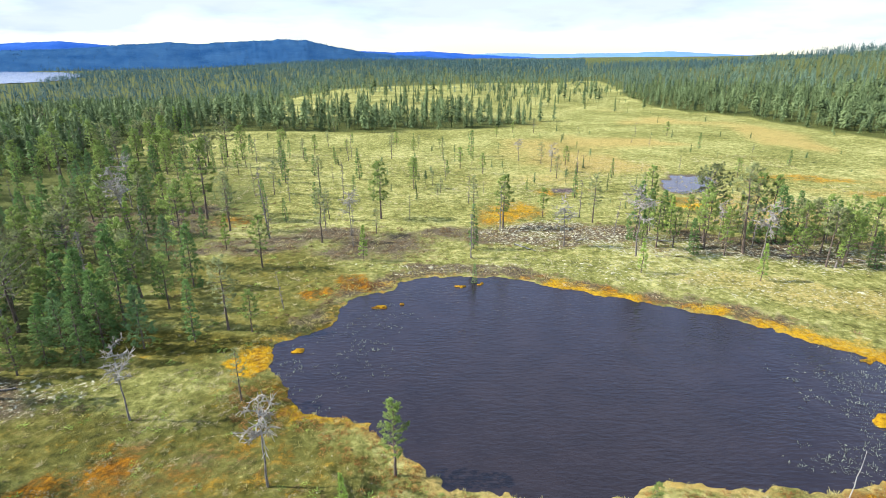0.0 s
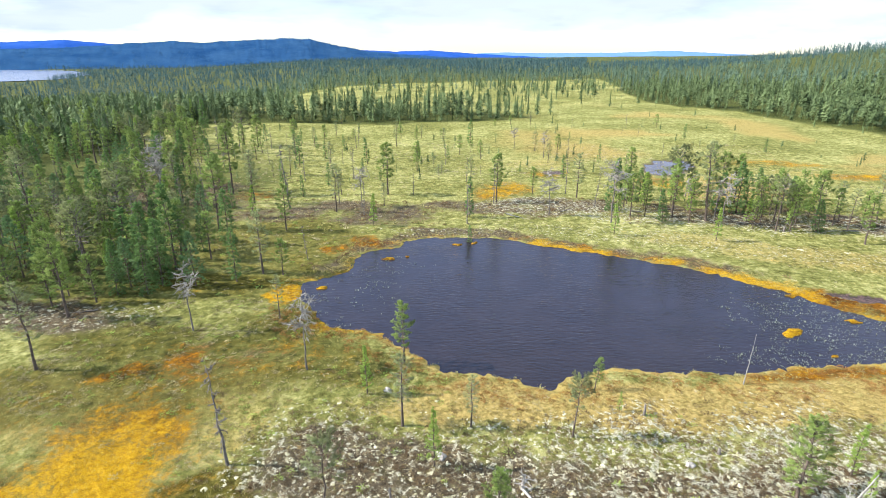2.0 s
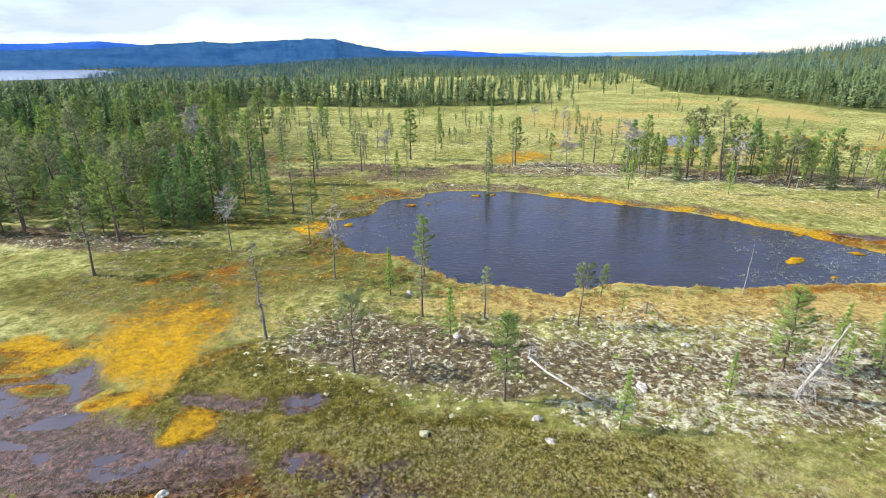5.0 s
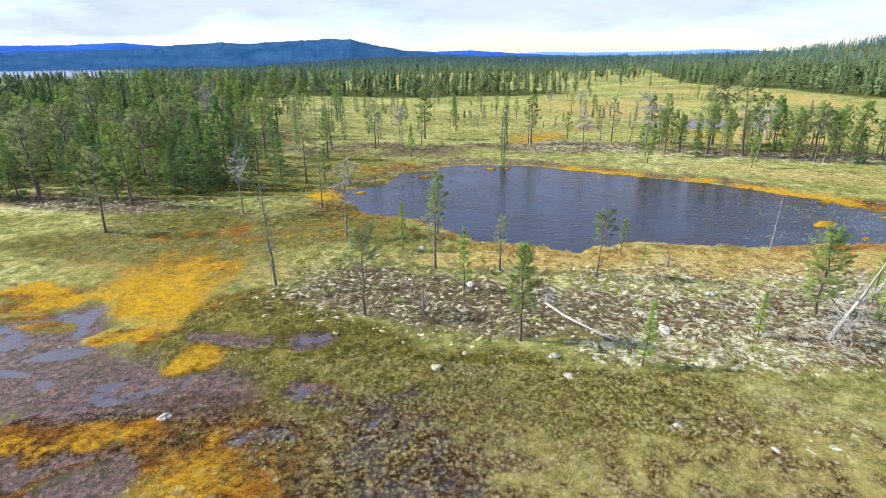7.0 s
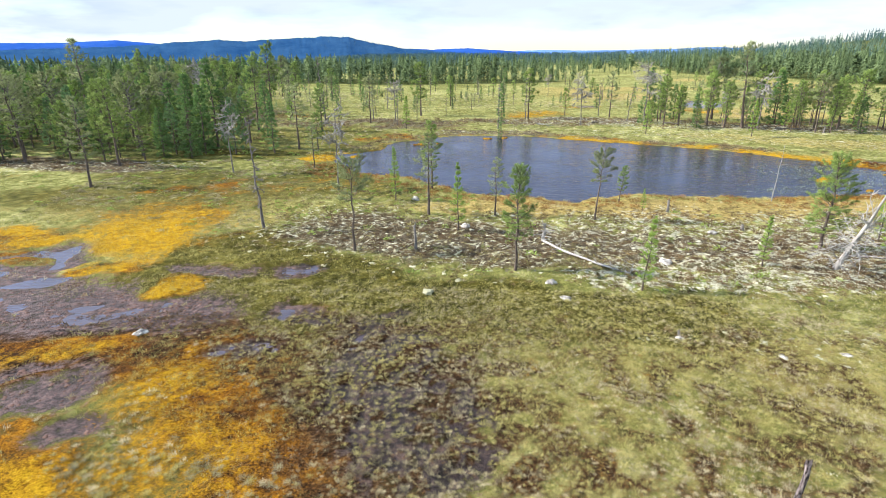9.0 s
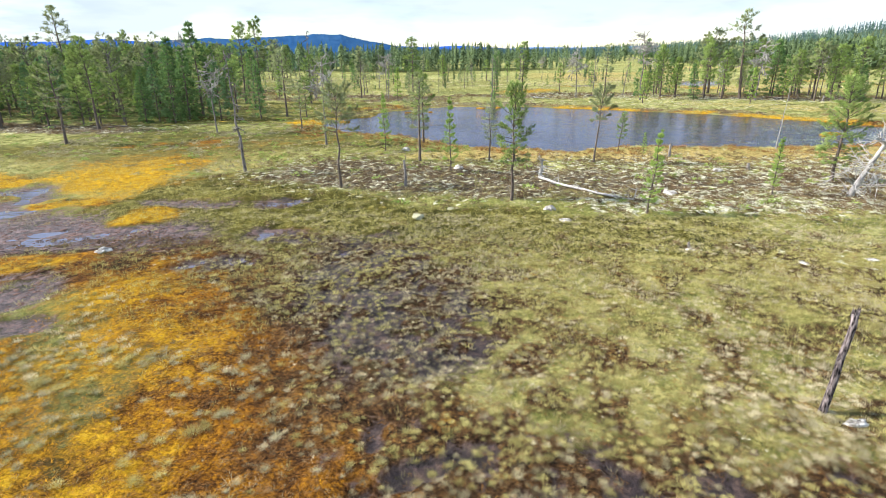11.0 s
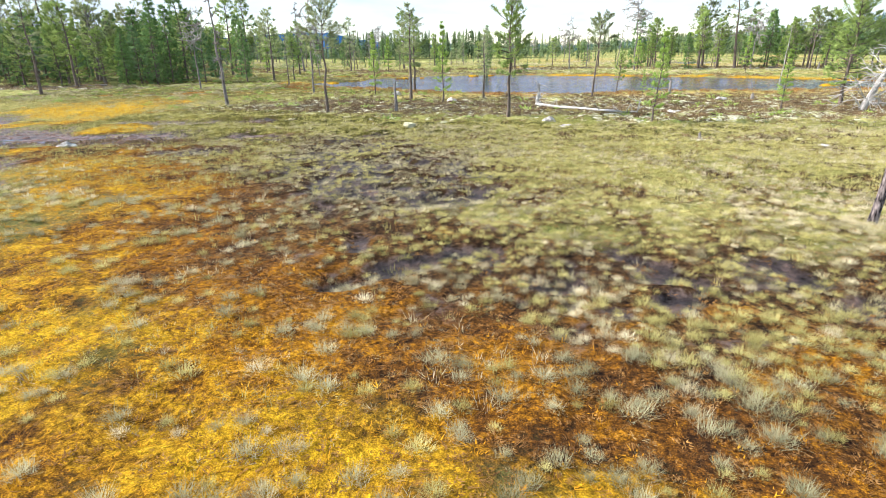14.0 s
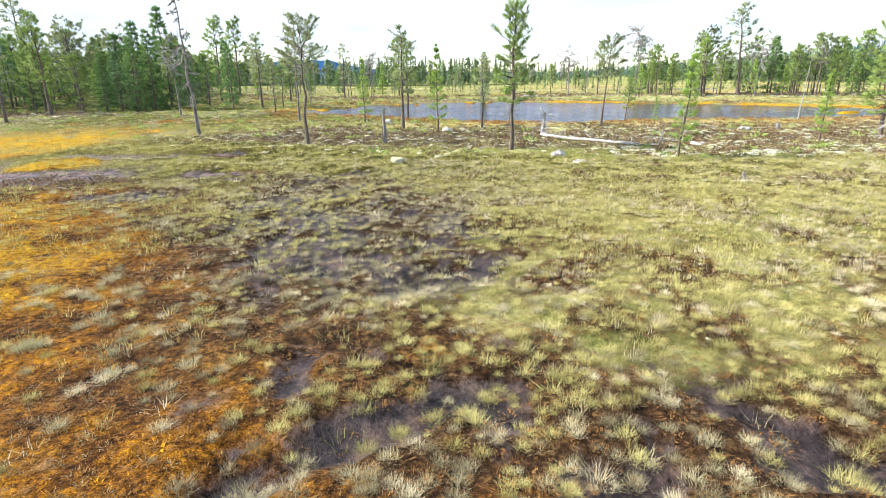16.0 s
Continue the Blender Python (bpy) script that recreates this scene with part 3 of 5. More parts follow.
    pl = np.maximum(blobs(wx, wy, POOL_LEFT, 0.8), step(1.6, -1.6, flat) * (0.7 + 0.5 * vnoise(x, y, 0.6, 43)))
    pf = blobs(x + (wx - x) * 0.3, y + (wy - y) * 0.3, POOL_FAR, 0.15)
    pl = pl * (1 - blobs(x + (wx - x) * 0.4, y + (wy - y) * 0.4, POOL_ISLE, 0.3))
    sx, sy = wx * 0.5 + x * 0.5, wy * 0.5 + y * 0.5
    z["peat"] = np.maximum.reduce([step(1.6, -1.2, signed(sx, sy, TUSSOCK_BOG)), 0.9 * step(1.2, -0.8, signed(sx, sy, WET_STRIP)), 0.8 * blobs(sx, sy, [(-8.6, 0.2, 1.6, 0.8, 10), (-6.6, 3.4, 1.6, 0.8, -15), (-9.0, 8.8, 1.8, 1.0, 0)], 0.5)])
    z["heather"] = np.maximum(z["heather"], z["peat"] * (0.45 + 0.6 * vnoise(x, y, 0.9, 44)))
    mm = np.maximum(z["peat"] * step(0.60, 0.68, vnoise(x, y, 1.5, 41, 2) - 0.07 * (y < -8.3)), blobs(x + (vnoise(x, y, 1.6, 46) - 0.5) * 0.9, y + (vnoise(x, y, 1.6, 47) - 0.5) * 0.9, HOLLOWS, 0.5))
    z["wet"] = np.maximum(blobs(wx * 0.7 + x * 0.3, wy * 0.7 + y * 0.3, POOL_WET, 0.4), pf)
    isle = blobs(x + (wx - x) * 0.2, y + (wy - y) * 0.2, POND_ISLE, 0.3)
    z["isle"] = isle
    z["near"] = 1 - step(3, 8, y)
    z["orange"] = np.maximum.reduce([z["orange"], isle, blobs(wx, wy, POOL_ISLE, 0.4)])
    z["yellow"] = np.maximum(z["yellow"], isle * 0.7)
    z["mud"] = np.maximum.reduce([pl, pf, mm, z["peat"] * 0.9 * step(0.45, 0.62, vnoise(x, y, 1.3, 42) - 0.08 * (y < -8.3) + 0.05 * (y > -7)), (1 - step(-0.8, 0.0, d)) * (1 - isle)])
    z["pool"] = np.maximum.reduce([pl, pf])
    z["mm"] = mm
    left = step(-26, -40, x) * step(36, 46, y + 0.12 * (x + 30)) * (1 - 0.6 * step(95, 130, y) * step(-70, -50, x)) * (1 - step(125, 175, y))
    z["woods"] = np.maximum(left * 0.62, forest(x, y) * 1.0)
    z["d"] = d
    z["orange"] *= (0.45 + 0.80 * vnoise(x, y, 0.55, 28)) * (1 - 0.9 * z["pool"])
    z["yellow"] *= (1 - 0.9 * z["pool"]) * (1 - 0.40 * step(3, -1, y) * step(-11, -8, y)) * (1 - step(-8, -10, y) * (1 - 0.55 - 0.45 * step(0.36, 0.60, vnoise(x, y, 0.75, 25))))
    z["orange"] = np.maximum(z["orange"], 0.85 * pl * (1 - z["wet"]) * np.maximum(step(0.50, 0.62, vnoise(x, y, 0.7, 29)), 0.7 * step(0.52, 0.62, vnoise(x, y, 1.9, 39))))
    return z


def forest(x, y):
    """Where the closed woods stand, beyond the open bog."""
    w = (vnoise(x, y, 0.012, 51) - 0.5) * 34 * step(150, 320, y)
    w = w + (vnoise(x, y, 0.06, 52) - 0.5) * 16
    edge = np.interp(y, [60, 130, 181, 193, 248, 282, 301, 340, 404, 500, 640, 1200], [205, 165, 148, 143, 139, 116, 107, 120, 134, 138, 140, 200])
    right = step(-6, 6, x - edge + w)
    left = step(-6, 8, -x + w - np.interp(y, [90, 140, 200, 330, 450], [85, 92, 110, 190, 220]))
    back = step(-10, 12, y + w - np.interp(x, [-250, -150, -95, -22, 36, 80, 130, 200], [300, 372, 436, 500, 535, 520, 520, 560]))
    grove = blob(x, y + w * 0.12, -60, 222, 98, 26, 3, 0.2) + blob(x, y + w * 0.1, -150, 215, 70, 60, 0, 0.2)
    return np.clip(np.maximum.reduce([right, left, back, grove]), 0, 1)


def land(x, y):
    """The ground's height."""
    x, y = np.asarray(x, float), np.asarray(y, float)
    r, az = np.hypot(x, y), np.degrees(np.arctan2(x, y))
    rise = np.interp(az, [11, 14.5, 24.6, 30, 36.5, 55, 90, 130], [0, 4, 10, 17, 29, 46, 36, 0]) * step(230, 850, r)
    h = rise + (vnoise(x, y, 0.01, 61) - 0.5) * 6 * step(250, 900, r)
    h = h + (vnoise(x, y, 0.25, 62) - 0.5) * 0.24 + (vnoise(x, y, 1.3, 63) - 0.5) * np.interp(y, [3.9, 4.0, 55, 95], [0.09, 0.30, 0.30, 0.10])
    left = step(-28, -60, x) * step(38, 60, y) * (1 - step(200, 300, r))
    h = h + 0.7 * left
    z = zones(x, y)
    h = h + 0.22 * z["lichen"] * vnoise(x, y, 0.8, 64) + 0.05
    h = h + (vnoise(x, y, 2.2, 65, 1) - 0.5) * 0.10 * (y < 10)
    h = np.where(y < 33, np.maximum(h, -0.05 + 0.2 * np.minimum(h, 0)), h)
    h = h * (1 - z["pool"]) + z["pool"] * (-0.085 + (vnoise(x, y, 0.45, 66) - 0.5) * 0.13 + (vnoise(x, y, 1.7, 67) - 0.5) * 0.07) - 0.07 * z["wet"] - 0.14 * z["mm"]
    d = z["d"]
    h = np.where(d < 3.0, h * step(-0.5, 3.0, d) + (WATER_Z + 0.10) * (1 - step(-0.5, 3.0, d)), h)
    h = np.where(d < 0.4, h - 0.9 * step(0.4, -2.5, d), h)
    h = np.maximum(h, (WATER_Z + 0.16) * z["isle"] - 2.0 * (1 - z["isle"])) * (z["isle"] > 0.01) + h * (z["isle"] <= 0.01)
    h = h - 24.0 * step(220, 620, r) * step(-9, -26, az)
    dl = signed(x, y, LAKE)
    return np.where(dl < 40, h - 6 * step(40, -10, dl), h)


def spaced(lo, hi, fine_lo, fine_hi, fine, coarse_lo, coarse_hi, coarse, grow=1.09):
    """Grid lines: fine in the middle, coarser round it, ever wider outwards."""
    a = list(np.arange(fine_lo, fine_hi, fine))
    a = list(np.arange(coarse_lo, fine_lo, coarse)) + a + list(np.arange(fine_hi, coarse_hi, coarse))
    s = coarse
    while a[-1] < hi:
        s *= grow
        a.append(a[-1] + s)
    s = coarse
    while a[0] > lo:
        s *= grow
        a.insert(0, a[0] - s)
    return np.array(a)


gx = spaced(-4400, 4400, -30, 14, 0.22, -46, 60, 0.5)
gy = spaced(-400, 4400, -17.5, 13, 0.22, -22, 72, 0.5)
GX, GY = np.meshgrid(gx, gy)
X, Y = GX.ravel(), GY.ravel()
ZONE = zones(X, Y)
nx, ny = len(gx), len(gy)
quad = (np.arange(ny - 1)[:, None] * nx + np.arange(nx - 1)[None, :]).ravel()
Z = land(X, Y)
ground_mesh = fast_mesh("ground", np.stack([X, Y, Z], 1), np.stack([quad, quad + 1, quad + nx + 1, quad + nx], 1))
for title, keys in (("zone_a", ("orange", "yellow", "lichen", "mud")), ("zone_b", ("heather", "olive", "pale", "woods")), ("zone_c", ("pool", "near", "pool", "isle"))):
    layer = ground_mesh.attributes.new(title, "FLOAT_COLOR", "POINT")
    layer.data.foreach_set("color", np.stack([ZONE[k] for k in keys], 1).astype(np.float32).ravel())
ground = tagged(part("ground", ground_mesh, M_GROUND, smooth=True), "yellow-green bog with orange moss, pale lichen and wet hollows", "ground", kind="structure")


def seat(x, y):
    """The height of the ground's mesh at places."""
    x, y = np.asarray(x, float), np.asarray(y, float)
    i, j = np.clip(np.searchsorted(gx, x) - 1, 0, nx - 2), np.clip(np.searchsorted(gy, y) - 1, 0, ny - 2)
    u, v = (x - gx[i]) / (gx[i + 1] - gx[i]), (y - gy[j]) / (gy[j + 1] - gy[j])
    h = Z.reshape(ny, nx)
    return (h[j, i] * (1 - u) + h[j, i + 1] * u) * (1 - v) + (h[j + 1, i] * (1 - u) + h[j + 1, i + 1] * u) * v


def height(x, y):
    return float(seat(np.array([x]), np.array([y]))[0])


def sheet(name, outline, z, material, label, category="water"):
    me = bpy.data.meshes.new(name)
    me.from_pydata([(px, py, z) for px, py in outline], [], [list(range(len(outline)))])
    me.update()
    if me.polygons[0].normal.z < 0:
        me.flip_normals()
    return tagged(part(name, me, material), label, category, kind="structure")


def grown(outline, by):
    a = np.roll(outline, 1, axis=0) - np.roll(outline, -1, axis=0)
    nrm = np.stack([a[:, 1], -a[:, 0]], 1) / np.maximum(np.hypot(a[:, 0], a[:, 1]), 1e-6)[:, None]
    area = np.sum(outline[:, 0] * np.roll(outline[:, 1], -1) - np.roll(outline[:, 0], -1) * outline[:, 1])
    return outline + nrm * by * (1 if area < 0 else -1)


def ring(cx, cy, rx, ry, count=40):
    return [(cx + rx * math.cos(k * math.tau / count), cy + ry * math.sin(k * math.tau / count)) for k in range(count)]


def pond_sheet():
    """The pond's surface, in squares of one metre, reaching a little under its banks."""
    x, y = np.meshgrid(np.arange(-21, 59, 1.0), np.arange(21, 68, 1.0))
    k = x.shape[1]
    mid = signed((x + 0.5).ravel(), (y + 0.5).ravel(), POND).reshape(x.shape) < 1.5
    j, i = np.nonzero(mid[:-1, :-1])
    q = j * k + i
    me = fast_mesh("water_pond", np.stack([x.ravel(), y.ravel(), np.full(x.size, WATER_Z)], 1), np.stack([q, q + 1, q + k + 1, q + k], 1))
    return tagged(part("water_pond", me, M_WATER), "dark rippled bog pond between mossy shores", "pond", kind="structure")


pond_sheet()
sheet("water_pool_1", ring(-20, 5, 17, 13), -0.10, M_POOL, "shallow brown pool among orange moss", "pool")
sheet("water_pool_2", ring(0, -6, 13, 11.5), -0.17, M_HOLLOW, "small wet hollows between grass tussocks", "pool")
sheet("water_pool_3", ring(54, 117, 14, 19), -0.10, M_POOL, "grey shallow pool out on the bog", "pool")
sheet("water_lake", grown(LAKE, 25), -24.5, M_LAKE, "distant pale lake beyond the woods", "lake")


def ridge(name, far, knots, material, label, depth=700.0, rough=10.0, seed=0):
    """A wooded hill: its skyline over the eye's first level, by direction."""
    az = np.linspace(knots[0][0], knots[-1][0], 420)
    top = EYE + far * np.interp(az, *zip(*knots))
    crest = (vnoise(az, az * 0, 1.2, seed + 71, 4) - 0.5) * rough + (vnoise(az, az * 0, 9.0, seed + 72, 2) - 0.5) * rough * 0.35
    rows, fr = [], np.linspace(0, 1, 26)
    for f in fr:
        rad = far - depth + (depth + 300) * f
        bulge = np.sin(np.clip(f / 0.72, 0, 1) * math.pi / 2) ** 1.5 if f < 0.72 else 1 - 0.3 * (f - 0.72)
        h = (top + 34) * bulge - 34 + crest * bulge ** 6 + (vnoise(az, az * 0 + f * 9, 1.5, seed + 73) - 0.5) * rough * min(1, f * 4) * (f < 0.7)
        a = np.radians(az)
        rows.append(np.stack([rad * np.sin(a), rad * np.cos(a), h], 1))
    k, n_ = len(az), len(fr)
    q = (np.arange(n_ - 1)[:, None] * k + np.arange(k - 1)[None, :]).ravel()
    me = fast_mesh(name, np.concatenate(rows), np.stack([q, q + 1, q + k + 1, q + k], 1))
    return tagged(part(name, me, material, smooth=True), label, "hill", kind="structure"), np.concatenate(rows)


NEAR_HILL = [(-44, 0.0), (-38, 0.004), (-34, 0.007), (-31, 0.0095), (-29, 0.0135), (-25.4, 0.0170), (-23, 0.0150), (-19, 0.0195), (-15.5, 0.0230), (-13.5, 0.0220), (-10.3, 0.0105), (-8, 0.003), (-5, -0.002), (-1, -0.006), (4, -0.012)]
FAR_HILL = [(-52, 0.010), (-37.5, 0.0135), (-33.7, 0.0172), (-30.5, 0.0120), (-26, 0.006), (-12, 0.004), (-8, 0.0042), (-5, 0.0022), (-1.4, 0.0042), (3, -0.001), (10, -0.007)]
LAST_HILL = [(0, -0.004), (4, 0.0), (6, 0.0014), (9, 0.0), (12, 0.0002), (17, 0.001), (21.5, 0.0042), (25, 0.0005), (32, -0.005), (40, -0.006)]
# Haze painted in by distance: blue-green, then bluer, then pale.
_, near_places = ridge("backdrop_hill_1", 2700, NEAR_HILL, hazed_hill_material("hazed_hill_woods", (0.011, 0.046, 0.122), (0.034, 0.088, 0.172)), "wooded hill, blue-green with distance haze", 620, 7, 1)
ridge("backdrop_hill_2", 3700, FAR_HILL, hazed_hill_material("haze_blue_hill", (0.014, 0.062, 0.260), (0.034, 0.100, 0.340)), "long wooded hill far behind, blue with haze", 800, 5, 2)
ridge("backdrop_hill_3", 4200, LAST_HILL, hazed_hill_material("haze_pale_hill", (0.10, 0.20, 0.42), (0.14, 0.25, 0.48)), "hills on the horizon, pale blue with haze", 500, 4, 3)


# ---- trees ----
class Shape:
    """Places and faces of one mesh while it is being made."""

    def __init__(self):
        self.v, self.f = [], []

    def tube(self, pts, radii, sides=6):
        base = len(self.v)
        for i, (p, r) in enumerate(zip(pts, radii)):
            d = (pts[min(i + 1, len(pts) - 1)] - pts[max(i - 1, 0)]).normalized()
            u = d.orthogonal().normalized()
            w = d.cross(u)
            self.v += [p + r * (math.cos(k * math.tau / sides) * u + math.sin(k * math.tau / sides) * w) for k in range(sides)]
        for i in range(len(pts) - 1):
            for k in range(sides):
                a, b = base + i * sides + k, base + i * sides + (k + 1) % sides
                self.f.append((a, b, b + sides, a + sides))
        self.f.append(tuple(base + (len(pts) - 1) * sides + k for k in range(sides)))

    def tuft(self, rng, at, axis, n, length, width):
        """Needle sprays round a twig's end."""
        for _ in range(n):
            d = (axis * 0.8 + Vector((rng.gauss(0, 0.75), rng.gauss(0, 0.75), rng.gauss(0.1, 0.6)))).normalized()
            s = d.cross(Vector((rng.gauss(0, 1), rng.gauss(0, 1), rng.gauss(0, 1)))).normalized() * width * rng.uniform(0.6, 1.2)
            o = at + Vector((rng.gauss(0, 1), rng.gauss(0, 1), rng.gauss(0, 1))) * length * 0.28
            k, tip = len(self.v), o + d * length * rng.uniform(0.6, 1.2)
            self.v += [o - s * 0.5, o + s * 0.5, tip]
            self.f.append((k, k + 1, k + 2))

    def mesh(self, name):
        me = bpy.data.meshes.new(name)
        me.from_pydata([tuple(p) for p in self.v], [], self.f)
        me.update()
        return me


TREE_H = 6.0
KINDS = {  # crown's foot, reach, limbs, rise at foot and top, twigs a limb, needles a tuft, outline, material, label
    "pine": (0.32, 0.150, 46, -8, 48, 6, 12, "oval", M_PINE, "slender green bog pine with an open crown"),
    "dull_pine": (0.36, 0.140, 38, -14, 42, 5, 9, "oval", M_PINE_GREY, "thin grey-green bog pine with a sparse crown"),
    "crown_pine": (0.58, 0.21, 24, 0, 55, 9, 15, "umbrella", M_PINE_GREY, "tall bare-stemmed pine with a tufted top"),
    "bushy_pine": (0.16, 0.215, 84, -5, 55, 6, 13, "oval", M_PINE, "bushy green pine with branches near the ground"),
    "tufted_pine": (0.33, 0.160, 66, -4, 58, 5, 12, "oval", M_PINE, "slim green pine with bare grey lower branches"),
    "broad_pine": (0.50, 0.36, 32, 0, 50, 13, 18, "umbrella", M_PINE_GREY, "old broad-crowned pine with a crooked grey stem"),
    "spruce": (0.06, 0.170, 84, -26, 28, 5, 13, "cone", M_SPRUCE, "dark narrow spruce with branches to the ground"),
    "thin_spruce": (0.10, 0.110, 62, -30, 20, 4, 11, "cone", M_SPRUCE, "thin dark spruce like a spire"),
    "young_pine": (0.12, 0.130, 46, 12, 62, 5, 14, "cone", M_YOUNG, "bright green young pine"),
    "bluish_tree": (0.10, 0.21, 66, -14, 40, 6, 13, "cone", M_BLUISH, "dense blue-green spruce at the wood's edge"),
}


def stem(rng, h, bend, radius, rings=8):
    pts, off = [], Vector((0, 0, 0))
    drift = Vector((rng.gauss(0, 1), rng.gauss(0, 1), 0)) * bend
    for i in range(rings):
        f = i / (rings - 1)
        off = drift * (f * f) * h + Vector((rng.gauss(0, 1), rng.gauss(0, 1), 0)) * 0.006 * h * (f > 0)
        pts.append(Vector((off.x, off.y, f * h - (0.25 if i == 0 else 0))))
    return pts, [radius * (1.25 if i == 0 else 1) * (1 - 0.88 * i / (rings - 1)) for i in range(rings)]


def along(pts, f):
    k = min(int(f * (len(pts) - 1)), len(pts) - 2)
    return pts[k].lerp(pts[k + 1], f * (len(pts) - 1) - k)


def needles_at(name, at, axis, count, length, width, seed):
    """Needles in a spray round each shoot's end, each shoot of one shade."""
    r = np.random.default_rng(seed)
    own = np.repeat(r.random(len(at)), count * 3)
    at, d = np.repeat(np.array(at), count, 0), np.repeat(np.array(axis), count, 0)
    d = d * 0.9 + r.normal(0, 0.58, d.shape) + np.array([0, 0, 0.14])
    d /= np.linalg.norm(d, axis=1)[:, None]
    side = np.cross(d, r.normal(0, 1, d.shape))
    side *= (width * r.uniform(0.3, 0.6, len(d)) / np.maximum(np.linalg.norm(side, axis=1), 1e-6))[:, None]
    foot = at + r.normal(0, 0.24 * length, at.shape)
    tip = foot + d * (length * r.uniform(0.6, 1.25, len(d)))[:, None]
    me = fast_mesh(name, np.stack([foot - side, foot + side, tip], 1).reshape(-1, 3), np.arange(3 * len(d)).reshape(-1, 3))
    vary(me, own)
    return me


def grow_tree(kind, seed, near=True):
    """A living conifer: trunk, whorls of forked limbs, crown."""
    foot, reach, limbs, rise0, rise1, twigs, needles, outline, material, label = KINDS[kind]
    rng, h = random.Random(seed * 7919 + len(kind)), TREE_H
    thing = new(kind)
    thing.empty_display_size = 0.1
    trunk, wood, at, axis = Shape(), Shape(), [], []
    broad = kind == "broad_pine"
    pts, radii = stem(rng, h, 0.03 if broad else 0.014, 0.16 if broad else 0.075 if outline == "cone" else 0.098)
    trunk.tube(pts, radii, 7)
    for i in range(int(limbs * 0.45)) if outline != "cone" else ():      # bare dead twigs below the crown
        f, a = rng.uniform(0.12, foot + 0.10), rng.uniform(0, math.tau)
        p, d = along(pts, f), Vector((math.cos(a), math.sin(a), rng.uniform(-0.5, 0.15)))
        l = h * rng.uniform(0.03, 0.11)
        wood.tube([p, p + d * l * 0.6, p + d * l + Vector((0, 0, -0.05))], [0.012, 0.008, 0.003], 3)
    whorl = 4 if outline == "umbrella" else 5
    for i in range(limbs):
        step_up = (i // whorl + rng.gauss(0.5, 0.16)) * whorl / limbs
        f = foot + (0.985 - foot) * min(max(step_up, 0.0), 1.0) ** 0.94
        g = (f - foot) / (1 - foot)
        if outline == "cone":
            size = (1 - g) ** 0.8 * (0.55 + 0.45 * min(1, g * 6)) * rng.uniform(0.8, 1.15)
        elif outline == "oval":
            size = math.sin(math.pi * (0.16 + 0.80 * g)) ** 0.8 * rng.uniform(0.35, 1.2)
        else:
            size = math.sin(math.pi * (0.28 + 0.62 * g)) ** 0.6 * rng.uniform(0.45, 1.2)
        l = h * reach * size * rng.uniform(0.8, 1.15) + 0.08
        a, e = i * 2.39996 + rng.gauss(0, 0.35), radians(rise0 + (rise1 - rise0) * g + rng.gauss(0, 9))
        d = Vector((math.cos(a) * math.cos(e), math.sin(a) * math.cos(e), math.sin(e)))
        across = Vector((-math.sin(a), math.cos(a), 0))
        p = along(pts, f)
        mid = p + d * l * 0.55 + Vector((rng.gauss(0, 1), rng.gauss(0, 1), rng.gauss(0, 1))) * l * 0.05
        end = p + d * l + Vector((0, 0, l * (0.16 if rise1 > 30 else -0.06)))
        thick = (0.045 if broad else 0.016 + 0.010 * (1 - g)) if outline != "cone" else 0.014
        wood.tube([p, mid, end], [thick, thick * 0.65, 0.004], 3)
        at.append(tuple(end))
        axis.append(tuple((end - mid).normalized()))
        n = max(2, round(twigs * (0.45 + 0.6 * size)))
        for k in range(n):
            u = (0.22 if outline == "cone" else 0.38) + (0.76 if outline == "cone" else 0.60) * (k + rng.random()) / n
            q = p.lerp(mid, u / 0.55) if u < 0.55 else mid.lerp(end, (u - 0.55) / 0.45)
            way = (d * 0.75 + across * (1 if k % 2 else -1) * rng.uniform(0.35, 1.0) + Vector((0, 0, rng.gauss(0.18 if rise1 > 30 else -0.08, 0.22)))).normalized()
            tip = q + way * (l * (1.25 - u) * rng.uniform(0.34, 0.68) + 0.06)
            if near:
                wood.tube([q, tip], [0.006, 0.002], 3)
                at += [tuple(q.lerp(tip, 0.36)), tuple(q.lerp(tip, 0.70))]
                axis += [tuple(way), tuple(way)]
            at.append(tuple(tip))
            axis.append(tuple(way))
    for k in range(3):
        at.append(tuple(pts[-1] - Vector((0, 0, 0.12 * k))))
        axis.append((0, 0, 1))
    part("trunk", trunk.mesh("trunk"), M_BARK, thing, smooth=True)
    tagged(part("limb_wood", wood.mesh("limb_wood"), M_DEAD if "dull" in kind or broad else M_BARK, thing), kind="stuff")
    crown = needles_at("crown", at, axis, needles, 0.125 if near else 0.18, 0.027 if near else 0.055, seed * 31 + len(kind))
    part("crown", crown, material, thing, {"young_pine": "bright green needles", "broad_pine": "flat green needle tufts"}.get(kind, ""))
    return tagged(thing, label, "tree", "trees round the bog")


